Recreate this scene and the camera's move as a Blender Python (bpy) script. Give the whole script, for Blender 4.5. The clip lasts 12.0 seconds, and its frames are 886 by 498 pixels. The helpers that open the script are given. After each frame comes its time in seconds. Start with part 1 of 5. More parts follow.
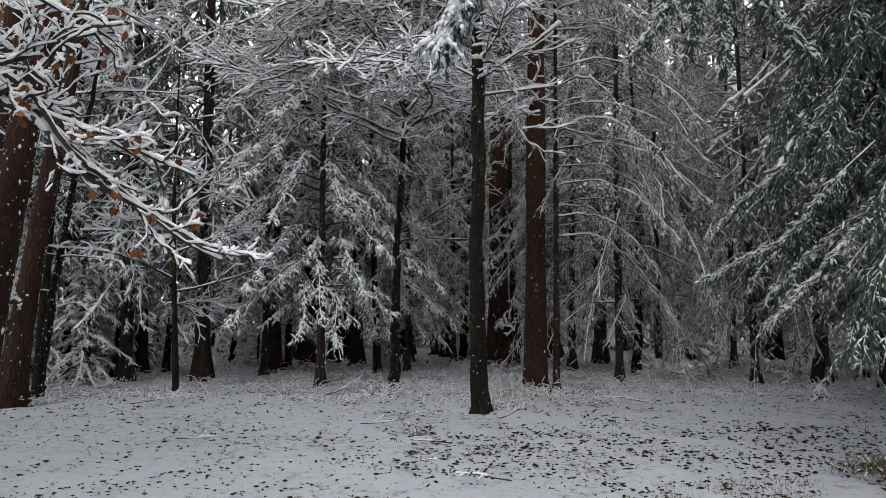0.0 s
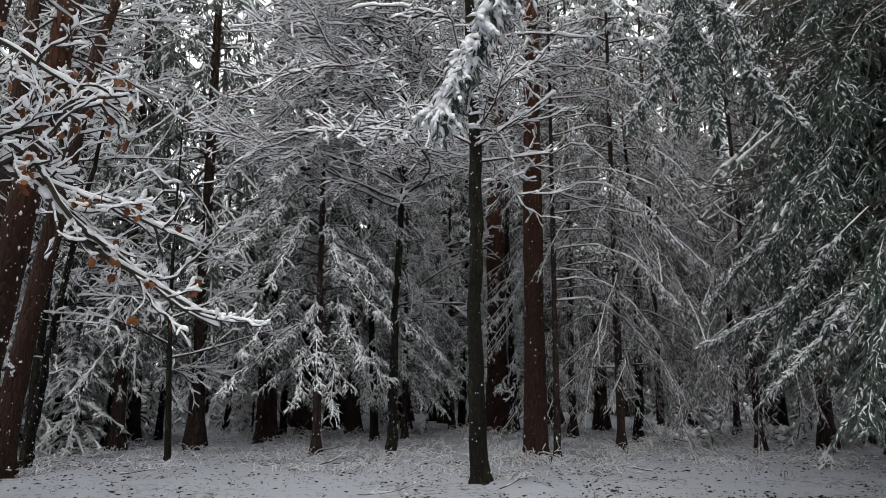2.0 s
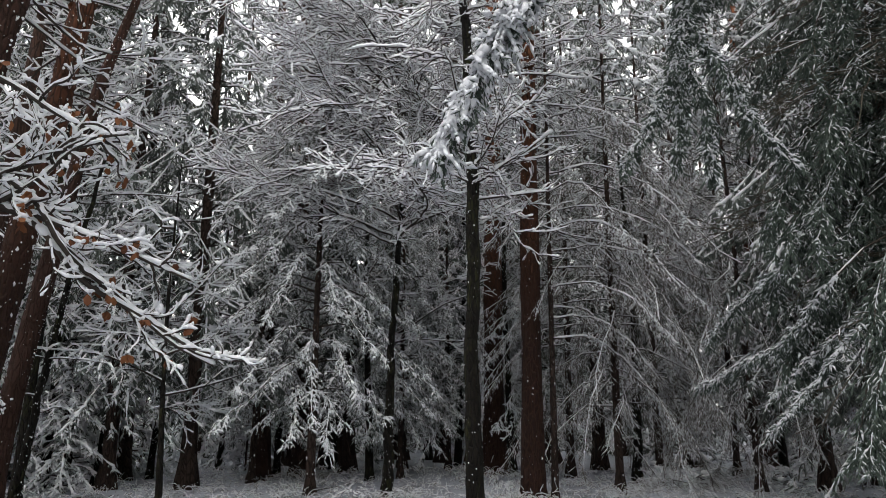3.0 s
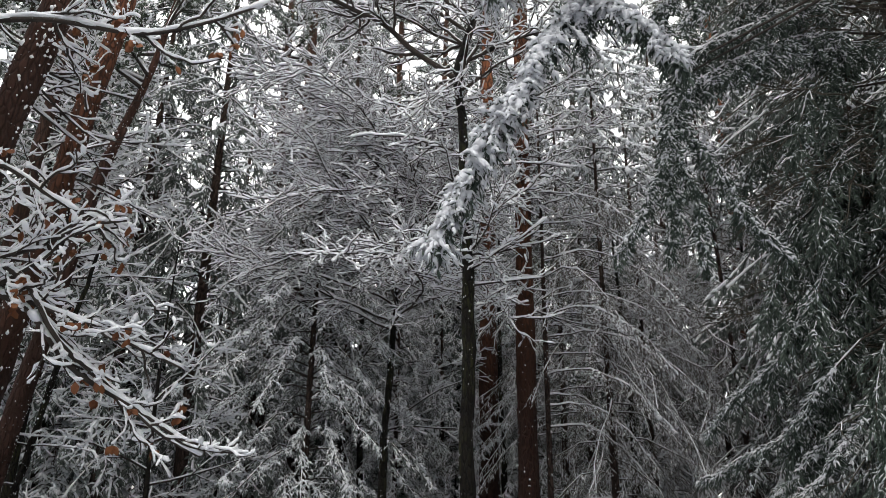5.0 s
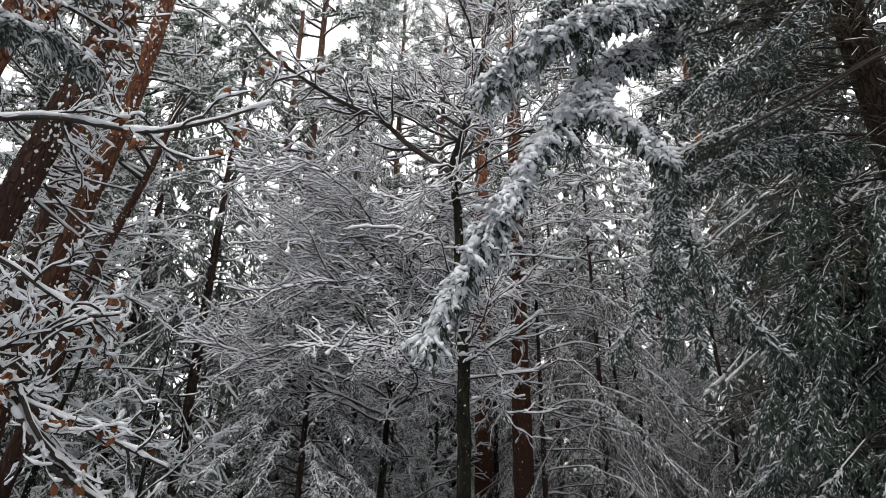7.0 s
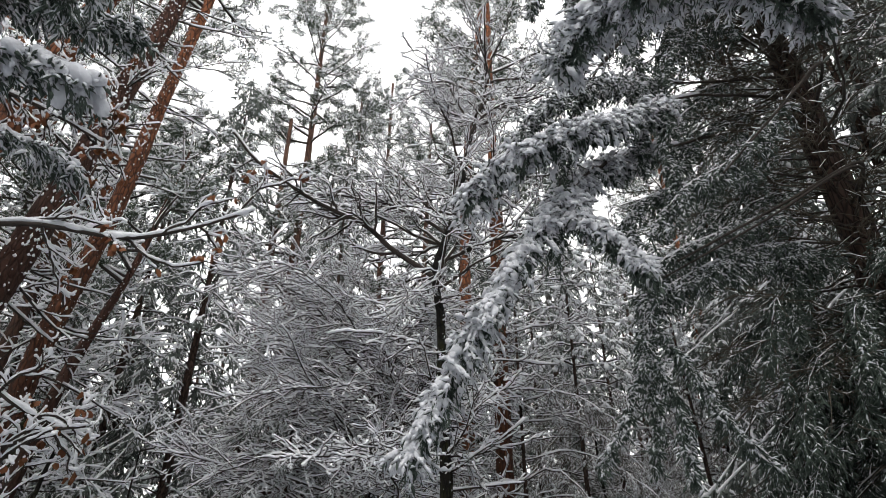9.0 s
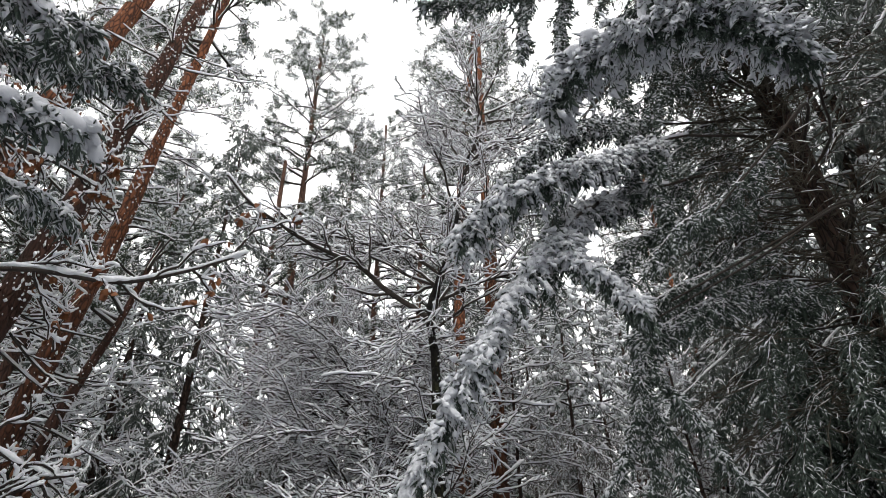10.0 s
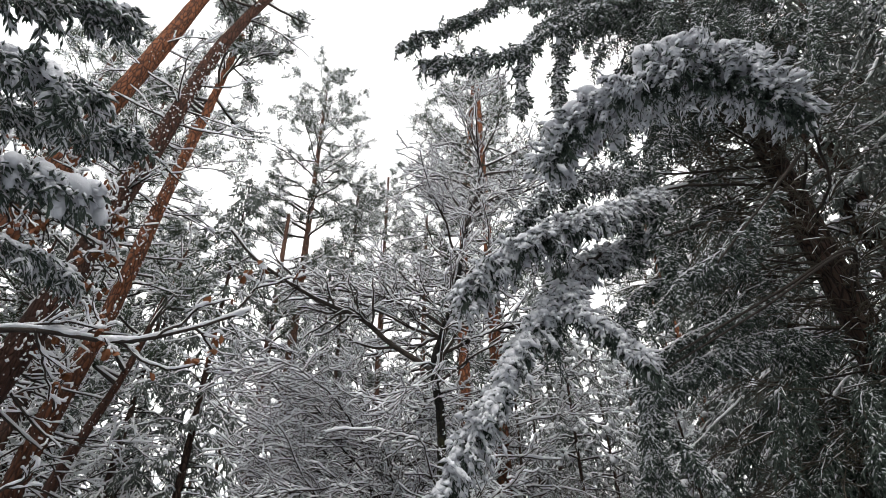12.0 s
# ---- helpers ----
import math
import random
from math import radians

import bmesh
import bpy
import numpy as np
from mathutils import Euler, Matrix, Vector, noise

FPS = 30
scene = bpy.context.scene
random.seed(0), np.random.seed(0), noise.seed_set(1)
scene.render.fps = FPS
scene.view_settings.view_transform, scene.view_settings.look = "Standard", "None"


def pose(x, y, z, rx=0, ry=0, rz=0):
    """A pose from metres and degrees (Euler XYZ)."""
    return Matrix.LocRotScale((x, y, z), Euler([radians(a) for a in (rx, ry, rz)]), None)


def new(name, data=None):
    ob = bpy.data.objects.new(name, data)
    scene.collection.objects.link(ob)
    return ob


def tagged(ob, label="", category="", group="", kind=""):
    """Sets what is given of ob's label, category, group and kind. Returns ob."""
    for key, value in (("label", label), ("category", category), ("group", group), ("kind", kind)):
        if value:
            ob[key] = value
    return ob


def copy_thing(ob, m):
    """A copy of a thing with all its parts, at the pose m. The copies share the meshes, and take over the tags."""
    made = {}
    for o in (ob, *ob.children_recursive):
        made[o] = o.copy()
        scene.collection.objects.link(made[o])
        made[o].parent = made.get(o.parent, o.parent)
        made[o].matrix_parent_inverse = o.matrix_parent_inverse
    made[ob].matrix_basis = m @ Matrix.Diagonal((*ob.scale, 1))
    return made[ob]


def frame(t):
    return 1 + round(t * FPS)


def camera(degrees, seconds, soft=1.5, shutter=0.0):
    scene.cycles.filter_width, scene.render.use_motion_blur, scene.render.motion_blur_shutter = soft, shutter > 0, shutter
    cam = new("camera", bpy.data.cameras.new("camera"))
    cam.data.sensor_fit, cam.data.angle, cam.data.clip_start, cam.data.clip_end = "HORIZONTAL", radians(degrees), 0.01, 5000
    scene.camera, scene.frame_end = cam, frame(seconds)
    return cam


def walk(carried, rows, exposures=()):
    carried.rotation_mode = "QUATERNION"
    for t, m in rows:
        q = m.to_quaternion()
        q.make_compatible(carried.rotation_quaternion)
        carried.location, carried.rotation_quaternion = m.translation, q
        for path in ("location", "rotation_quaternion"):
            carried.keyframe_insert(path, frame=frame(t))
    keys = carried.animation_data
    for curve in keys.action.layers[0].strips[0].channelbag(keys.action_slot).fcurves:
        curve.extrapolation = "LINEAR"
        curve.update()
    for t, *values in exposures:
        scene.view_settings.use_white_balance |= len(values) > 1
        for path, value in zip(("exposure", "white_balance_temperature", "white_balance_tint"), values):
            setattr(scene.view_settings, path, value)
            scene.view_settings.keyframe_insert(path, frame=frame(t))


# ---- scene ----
# The camera stands still in a clearing and tilts up, held in the hand.
cam = camera(65.2, 12.0, soft=0.5)
walk(cam, [
    (0.0, pose(0.000, 0.000, 1.500, 95.20, -0.00, 0.00)),
    (0.5, pose(0.000, 0.003, 1.505, 96.26, 0.11, -0.08)),
    (1.0, pose(0.001, 0.002, 1.512, 97.59, 0.23, -0.11)),
    (1.5, pose(-0.001, -0.004, 1.520, 98.98, 0.21, -0.13)),
    (2.0, pose(-0.008, -0.005, 1.526, 100.42, 0.16, -0.18)),
    (2.5, pose(-0.012, -0.008, 1.538, 101.87, 0.08, -0.34)),
    (3.0, pose(-0.014, -0.010, 1.555, 103.36, -0.03, -0.49)),
    (5.0, pose(-0.015, -0.024, 1.615, 110.10, -0.31, -0.97)),
    (5.5, pose(-0.016, -0.029, 1.629, 111.79, -0.28, -1.01)),
    (6.0, pose(-0.017, -0.035, 1.642, 113.64, -0.32, -1.07)),
    (6.5, pose(-0.016, -0.039, 1.658, 115.38, -0.36, -1.13)),
    (7.0, pose(-0.013, -0.037, 1.677, 117.39, -0.39, -1.41)),
    (9.0, pose(0.006, -0.038, 1.751, 125.68, 0.20, -2.62)),
    (9.5, pose(0.006, -0.044, 1.761, 127.54, 0.61, -2.64)),
    (10.0, pose(0.009, -0.048, 1.768, 128.93, 0.89, -2.71)),
    (10.5, pose(0.012, -0.053, 1.779, 130.15, 1.10, -2.73)),
    (11.0, pose(0.014, -0.062, 1.792, 131.42, 1.29, -2.61)),
    (11.5, pose(0.012, -0.071, 1.800, 132.23, 1.39, -2.18)),
    (12.0, pose(0.012, -0.076, 1.803, 133.03, 1.37, -1.94)),
], exposures=[(0.0, 0.17), (3.0, 0.15), (6.0, 0.02), (9.0, -0.12), (12.0, -0.20)])

# ---- light: an overcast winter sky and a very soft sun behind it ----
SUN_HEIGHT, SUN_TURN = 46.0, 190.0
world = bpy.data.worlds.new("winter_sky")
scene.world = world
world.use_nodes = True
wn, wl = world.node_tree.nodes, world.node_tree.links
wn.clear()
sky = wn.new("ShaderNodeTexSky")
sky.sky_type = "NISHITA"
sky.sun_disc = False
sky.sun_elevation, sky.sun_rotation = radians(SUN_HEIGHT), radians(SUN_TURN)
sky.dust_density = 4.0
cloud = wn.new("ShaderNodeMix")
cloud.data_type = "RGBA"
cloud.inputs["Factor"].default_value = 0.995
cloud.inputs["B"].default_value = (1.0, 0.99, 0.985, 1)
wl.new(sky.outputs["Color"], cloud.inputs["A"])
glow = wn.new("ShaderNodeBackground")
glow.inputs["Strength"].default_value = 2.0
wl.new(cloud.outputs["Result"], glow.inputs["Color"])
wl.new(glow.outputs["Background"], wn.new("ShaderNodeOutputWorld").inputs["Surface"])

sun = new("sun", bpy.data.lights.new("sun", "SUN"))
sun.data.energy, sun.data.angle, sun.data.color = 1.1, radians(40), (1.0, 0.98, 0.96)
sun.matrix_world = pose(0, 0, 40, 90 - SUN_HEIGHT, 0, 180 - SUN_TURN)


# ---- materials ----
def material(name, rough=0.8, spec=0.3):
    m = bpy.data.materials.new(name)
    m.use_nodes = True
    b = m.node_tree.nodes["Principled BSDF"]
    b.inputs["Roughness"].default_value = rough
    b.inputs["Specular IOR Level"].default_value = spec
    return m, m.node_tree.nodes, m.node_tree.links, b


def coords(n, l, stretch=(1, 1, 1)):
    c, mp = n.new("ShaderNodeTexCoord"), n.new("ShaderNodeMapping")
    mp.inputs["Scale"].default_value = stretch
    l.new(c.outputs["Object"], mp.inputs["Vector"])
    return mp.outputs["Vector"]


def noise_tex(n, l, vec, scale, detail=4.0, rough=0.6):
    t = n.new("ShaderNodeTexNoise")
    t.inputs["Scale"].default_value, t.inputs["Detail"].default_value, t.inputs["Roughness"].default_value = scale, detail, rough
    l.new(vec, t.inputs["Vector"])
    return t.outputs["Fac"]


def ramp(n, l, fac, stops):
    r = n.new("ShaderNodeValToRGB")
    while len(r.color_ramp.elements) < len(stops):
        r.color_ramp.elements.new(0.5)
    for e, (at, col) in zip(r.color_ramp.elements, stops):
        e.position, e.color = at, (*col, 1)
    l.new(fac, r.inputs["Fac"])
    return r.outputs["Color"]


def mixed(n, l, fac, a, b, how="MIX"):
    m = n.new("ShaderNodeMix")
    m.data_type, m.blend_type = "RGBA", how
    for key, v in (("Factor", fac), ("A", a), ("B", b)):
        sock = [s for s in m.inputs if s.name == key and s.type == ("VALUE" if key == "Factor" else "RGBA")][0]
        if isinstance(v, (int, float)):
            sock.default_value = v
        elif isinstance(v, tuple):
            sock.default_value = (*v, 1)
        else:
            l.new(v, sock)
    return [s for s in m.outputs if s.type == "RGBA"][0]


def bump(n, l, b, height, strength, dist):
    k = n.new("ShaderNodeBump")
    k.inputs["Strength"].default_value, k.inputs["Distance"].default_value = strength, dist
    l.new(height, k.inputs["Height"])
    l.new(k.outputs["Normal"], b.inputs["Normal"])


def snow_material(name, grain, base=(0.92, 0.93, 0.95), dull=(0.84, 0.85, 0.88)):
    m, n, l, b = material(name, 0.75, 0.25)
    v = coords(n, l)
    big, fine = noise_tex(n, l, v, grain * 0.12, 3), noise_tex(n, l, v, grain, 5, 0.7)
    l.new(ramp(n, l, big, [(0.3, dull), (0.65, base)]), b.inputs["Base Color"])
    bump(n, l, b, fine, 0.6, 0.02)
    return m


def bark_material(name, low, high, crack, rise, moss=None):
    """Plated bark; its colour turns from low to high over the heights in rise."""
    m, n, l, b = material(name, 0.9, 0.2)
    v = coords(n, l, (1, 1, 0.28))
    w = n.new("ShaderNodeTexVoronoi")
    w.feature = "DISTANCE_TO_EDGE"
    w.inputs["Scale"].default_value = 15.0
    warp = n.new("ShaderNodeVectorMath")
    warp.operation = "MULTIPLY_ADD"
    warp.inputs[1].default_value = (0.06, 0.06, 0.06)
    nz = n.new("ShaderNodeTexNoise")
    nz.inputs["Scale"].default_value = 9.0
    l.new(v, nz.inputs["Vector"]), l.new(nz.outputs["Color"], warp.inputs[0]), l.new(v, warp.inputs[2])
    l.new(warp.outputs[0], w.inputs["Vector"])
    plate = ramp(n, l, w.outputs["Distance"], [(0.0, (0, 0, 0)), (0.16, (1, 1, 1))])
    patch, fine = noise_tex(n, l, v, 3.5, 4), noise_tex(n, l, v, 55, 4, 0.7)
    c, sep, rng_n = n.new("ShaderNodeTexCoord"), n.new("ShaderNodeSeparateXYZ"), n.new("ShaderNodeMapRange")
    l.new(c.outputs["Object"], sep.inputs[0]), l.new(sep.outputs["Z"], rng_n.inputs["Value"])
    rng_n.inputs["From Min"].default_value, rng_n.inputs["From Max"].default_value = rise
    col = mixed(n, l, rng_n.outputs["Result"], low, high)
    col = mixed(n, l, 0.8, col, ramp(n, l, patch, [(0.3, (0.55, 0.55, 0.57)), (0.7, (1.0, 1.0, 1.0))]), "MULTIPLY")
    col = mixed(n, l, 0.5, col, ramp(n, l, fine, [(0.3, (0.5, 0.5, 0.5)), (0.7, (1.0, 1.0, 1.0))]), "MULTIPLY")
    if moss:
        col = mixed(n, l, ramp(n, l, noise_tex(n, l, v, 5.0, 5), [(0.5, (0, 0, 0)), (0.62, (0.7, 0.7, 0.7))]), col, moss)
    l.new(mixed(n, l, plate, crack, col), b.inputs["Base Color"])
    add = n.new("ShaderNodeMath")
    add.operation = "MULTIPLY_ADD"
    add.inputs[1].default_value = 0.4
    l.new(fine, add.inputs[0]), l.new(plate, add.inputs[2])
    bump(n, l, b, add.outputs[0], 0.9, 0.03)
    return m


def leaf_material(name, a, b_col, rough=0.6):
    m, n, l, b = material(name, rough, 0.3)
    g = n.new("ShaderNodeNewGeometry")
    patch = noise_tex(n, l, coords(n, l), 1.3, 3)
    col = mixed(n, l, g.outputs["Random Per Island"], a, b_col)
    l.new(mixed(n, l, 0.6, col, ramp(n, l, patch, [(0.3, (0.5, 0.5, 0.5)), (0.7, (1, 1, 1))]), "MULTIPLY"), b.inputs["Base Color"])
    return m


SNOW = snow_material("twig_snow", 30)
# greyer copy of the twig snow: the shade on near boughs is coloured in
SNOW_SHADED = snow_material("shaded_lump_snow", 40, (0.77, 0.78, 0.81), (0.66, 0.67, 0.70))
BACK_BARK = bark_material("far_pine_bark", (0.060, 0.034, 0.026), (0.20, 0.105, 0.070), (0.035, 0.022, 0.018), (4.0, 18.0))
PINE_BARK = bark_material("pine_bark", (0.040, 0.020, 0.015), (0.33, 0.125, 0.058), (0.045, 0.022, 0.015), (3.0, 13.0))
SPRUCE_BARK = bark_material("spruce_bark", (0.075, 0.050, 0.040), (0.10, 0.062, 0.045), (0.02, 0.014, 0.012), (2.0, 12.0))
DARK_PINE_BARK = bark_material("dark_pine_bark", (0.060, 0.030, 0.022), (0.15, 0.065, 0.040), (0.035, 0.018, 0.013), (5.0, 17.0))
DARK_BARK = bark_material("dark_bark", (0.017, 0.014, 0.010), (0.015, 0.013, 0.011), (0.008, 0.007, 0.006), (1.0, 8.0), moss=(0.036, 0.038, 0.014))
TWIG = leaf_material("twig_wood", (0.030, 0.024, 0.020), (0.060, 0.047, 0.038), 0.85)
DEAD_TWIG = leaf_material("dead_twig", (0.10, 0.085, 0.07), (0.17, 0.15, 0.13), 0.9)
DEAD_BROWN = leaf_material("dead_brown_twig", (0.070, 0.060, 0.045), (0.135, 0.115, 0.088), 0.9)
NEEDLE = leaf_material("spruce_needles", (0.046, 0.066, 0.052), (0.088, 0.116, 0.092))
# paler than the near needles: frost, plus distance haze put into the colour
NEEDLE_FAR = leaf_material("hazy_frosted_needles", (0.10, 0.118, 0.104), (0.19, 0.212, 0.19))
PINE_NEEDLE = leaf_material("pine_needles", (0.045, 0.065, 0.042), (0.085, 0.110, 0.070))
DRY_LEAF = leaf_material("dry_leaves", (0.14, 0.045, 0.018), (0.26, 0.10, 0.035), 0.7)
LITTER = leaf_material("leaf_litter", (0.010, 0.009, 0.008), (0.026, 0.022, 0.018), 0.9)
GRASS = leaf_material("dead_grass", (0.09, 0.075, 0.05), (0.20, 0.165, 0.11), 0.8)

# ---- mesh tools ----
UP = np.array([0.0, 0.0, 1.0])


class Soup:
    """Gathers vertices, quads and triangles for one mesh."""

    def __init__(self):
        self.v, self.q, self.t, self.n = [], [], [], 0

    def add(self, v, q=None, t=None):
        self.v.append(np.asarray(v, float).reshape(-1, 3))
        if q is not None:
            self.q.append(np.asarray(q).reshape(-1, 4) + self.n)
        if t is not None:
            self.t.append(np.asarray(t).reshape(-1, 3) + self.n)
        self.n += len(self.v[-1])

    def mesh(self, name, mat, smooth=True):
        me = bpy.data.meshes.new(name)
        v = np.concatenate(self.v)
        q = np.concatenate(self.q) if self.q else np.zeros((0, 4), int)
        t = np.concatenate(self.t) if self.t else np.zeros((0, 3), int)
        me.vertices.add(len(v))
        me.vertices.foreach_set("co", v.ravel())
        me.loops.add(q.size + t.size)
        me.loops.foreach_set("vertex_index", np.concatenate([q.ravel(), t.ravel()]).astype(np.int32))
        me.polygons.add(len(q) + len(t))
        starts = np.concatenate([np.arange(len(q)) * 4, q.size + np.arange(len(t)) * 3])
        me.polygons.foreach_set("loop_start", starts.astype(np.int32))
        me.update(calc_edges=True)
        me.polygons.foreach_set("use_smooth", np.full(len(me.polygons), smooth))
        me.materials.append(mat)
        me.update()
        return me


def part(name, soup, mat, parent, label="", smooth=True, kind=""):
    """Links a soup as one mesh object under a thing or a part."""
    ob = new(name, soup.mesh(name, mat, smooth))
    ob.parent = parent
    return tagged(ob, label, kind=kind)


def unit(d):
    return d / np.maximum(np.linalg.norm(d, axis=-1, keepdims=True), 1e-9)


def axes(d):
    d = unit(d)
    s = np.cross(d, UP)
    k = np.linalg.norm(s, axis=1, keepdims=True)
    s = np.where(k < 1e-3, np.array([1.0, 0, 0]), s / np.maximum(k, 1e-9))
    return d, s, np.cross(s, d)


def prisms(soup, p0, p1, r0, r1, n=3, flat=1.0, lift0=0.0, lift1=0.0, tips=None):
    """A tapered n-sided tube for every segment p0-p1; tips: share of the radius by which its ends are rounded off."""
    if not len(p0):
        return
    d, s, u = axes(p1 - p0)
    r0, r1 = np.broadcast_to(r0, len(p0))[:, None, None], np.broadcast_to(r1, len(p0))[:, None, None]
    a = np.arange(n) * 2 * np.pi / n + 0.5
    ring = np.cos(a)[None, :, None] * s[:, None] + flat * np.sin(a)[None, :, None] * u[:, None]
    c0 = p0 + np.reshape(np.broadcast_to(lift0, len(p0)), (-1, 1)) * UP
    c1 = p1 + np.reshape(np.broadcast_to(lift1, len(p0)), (-1, 1)) * UP
    k = np.arange(n)
    if tips is None:
        v = np.concatenate([c0[:, None] + ring * r0, c1[:, None] + ring * r1], 1)
        q = np.stack([k, (k + 1) % n, n + (k + 1) % n, n + k], 1)
        soup.add(v, (q[None] + (np.arange(len(p0)) * 2 * n)[:, None, None]))
    else:
        e0, e1 = c0[:, None] - d[:, None] * r0 * tips, c1[:, None] + d[:, None] * r1 * tips
        v = np.concatenate([c0[:, None] + ring * r0, c1[:, None] + ring * r1, e0, e1], 1)
        m = 2 * n + 2
        off = (np.arange(len(p0)) * m)[:, None, None]
        q = np.stack([k, (k + 1) % n, n + (k + 1) % n, n + k], 1)[None] + off
        t = np.concatenate([np.stack([(k + 1) % n, k, np.full(n, 2 * n)], 1), np.stack([n + k, n + (k + 1) % n, np.full(n, 2 * n + 1)], 1)])[None] + off
        soup.add(v, q, t)


def spindles(soup, rng, p0, p1, r, lift, n=4, flat=0.8):
    """A clump that tapers to both ends, one for every segment p0-p1."""
    if not len(p0):
        return
    d, s, u = axes(p1 - p0)
    a = np.arange(n) * 2 * np.pi / n + 0.5
    f = rng.uniform(0.3, 0.7, (len(p0), 1))
    c = p0 * (1 - f) + p1 * f + UP * lift[:, None]
    ring = c[:, None] + (np.cos(a)[None, :, None] * s[:, None] + flat * np.sin(a)[None, :, None] * u[:, None]) * r[:, None, None] * rng.uniform(0.75, 1.25, (len(p0), n, 1))
    e0, e1 = p0 - d * r[:, None] * 1.2, p1 + d * r[:, None] * 1.2
    v = np.concatenate([ring, e0[:, None], e1[:, None]], 1)
    k = np.arange(n)
    t = np.concatenate([np.stack([(k + 1) % n, k, np.full(n, n)], 1), np.stack([k, (k + 1) % n, np.full(n, n + 1)], 1)])
    soup.add(v, None, t[None] + (np.arange(len(p0)) * (n + 2))[:, None, None])


def snow_on(soup, rng, p0, p1, r0, r1, depth, n=4, tips=0.9, steep=0.3, cover=1.0, flat=0.9, lift=0.6, clumps=False):
    """Loose snow lying along segments, thick on flat ones and none on steep ones."""
    d = p1 - p0
    flatness = np.hypot(d[:, 0], d[:, 1]) / np.maximum(np.linalg.norm(d, axis=1), 1e-9)
    keep = (flatness > steep) & (rng.random(len(p0)) < cover)
    p0, p1, r0, r1, f = p0[keep], p1[keep], np.broadcast_to(r0, len(d))[keep], np.broadcast_to(r1, len(d))[keep], flatness[keep] ** 0.7
    dep = np.broadcast_to(depth, len(d))[keep]
    k = np.array([31.0, 27.0, 35.0])
    s0, s1 = [dep * f * (0.90 + 0.28 * np.sin(q @ k) + 0.24 * np.sin(q @ k[::-1] * 2.3 + 1)) for q in (p0, p1)]
    if clumps:
        return spindles(soup, rng, p0, p1, (s0 + s1) * 0.62, r0 + s0 * 0.5, n)
    prisms(soup, p0, p1, s0, s1, n, flat, r0 + s0 * lift, r1 + s1 * lift, tips)


def needles(soup, rng, p, d, length, width):
    d = unit(d)
    s = unit(np.cross(d, rng.normal(size=d.shape))) * (np.broadcast_to(width, len(p)) / 2)[:, None]
    v = np.stack([p - s, p + s, p + d * np.broadcast_to(length, len(p))[:, None]], 1)
    soup.add(v, None, np.arange(len(p) * 3).reshape(-1, 3))


def ball(steps):
    bm = bmesh.new()
    bmesh.ops.create_icosphere(bm, subdivisions=steps, radius=1)
    bm.verts.ensure_lookup_table()
    v, f = np.array([x.co[:] for x in bm.verts]), np.array([[x.index for x in g.verts] for g in bm.faces])
    bm.free()
    return v, f


BALL0, BALL1 = ball(1), ball(2)
CHIP = (np.array([(1, 0, 0), (-1, 0, 0), (0, 1, 0), (0, -1, 0), (0, 0, 1), (0, 0, -1)], float), np.array([(0, 2, 4), (2, 1, 4), (1, 3, 4), (3, 0, 4), (2, 0, 5), (1, 2, 5), (3, 1, 5), (0, 3, 5)]))


def lumps(soup, rng, p, size, squash=0.7, shape=None, rough=0.18, along=None, stretch=1.0):
    """Uneven rounded lumps of snow."""
    v, f = shape or BALL1
    size = np.broadcast_to(size, len(p))
    w = v[None] * (1 + rng.normal(0, rough, (len(p), len(v), 1)))
    if along is not None:
        d, s, u = axes(along)
        w = (w[..., 0:1] * d[:, None] * stretch + w[..., 1:2] * s[:, None] + w[..., 2:3] * u[:, None] * squash)
    else:
        w = w * np.array([1, 1, squash])
    w = w * size[:, None, None] + p[:, None]
    soup.add(w, None, f[None] + (np.arange(len(p)) * len(v))[:, None, None])


def curve(points, n):
    """A smooth line of n points through a few given ones."""
    pts = np.array(points, float)
    t = np.concatenate([[0], np.cumsum(np.linalg.norm(np.diff(pts, axis=0), axis=1))])
    x = np.linspace(0, t[-1], n)
    m = np.gradient(pts, t, axis=0)
    i = np.clip(np.searchsorted(t, x, side="right") - 1, 0, len(pts) - 2)
    h = (t[i + 1] - t[i])[:, None]
    u = (x[:, None] - t[i][:, None]) / h
    return ((2 * u**3 - 3 * u**2 + 1) * pts[i] + (u**3 - 2 * u**2 + u) * h * m[i] + (-2 * u**3 + 3 * u**2) * pts[i + 1] + (u**3 - u**2) * h * m[i + 1])


def trunk_soup(rng, path, radius, sides=16, flare=0.35, taper=0.8, wobble=0.05):
    """A round trunk along a path, with a root flare and uneven sides."""
    soup, k = Soup(), len(path)
    a = np.arange(sides) * 2 * np.pi / sides
    h = path[:, 2] - path[0, 2]
    f = np.linspace(0, 1, k)
    r = radius * (1 - taper * f) * (1 + flare * 2.0 * np.exp(-h / (radius * 1.7)))
    lobes = 1 + 0.30 * np.exp(-h / (radius * 2.0))[:, None] * np.cos(a[None] * 4 + rng.uniform(0, 6)) + 0.05 * np.sin(a[None] * 2 + h[:, None] * 1.7) + rng.normal(0, wobble, (k, sides)) * 0.5
    v = np.stack([path[:, 0:1] + np.cos(a) * r[:, None] * lobes, path[:, 1:2] + np.sin(a) * r[:, None] * lobes, np.repeat(path[:, 2:3], sides, 1)], 2)
    j = np.arange(sides)
    q = np.stack([j, (j + 1) % sides, sides + (j + 1) % sides, sides + j], 1)
    soup.add(v, q[None] + (np.arange(k - 1) * sides)[:, None, None])
    return soup, r


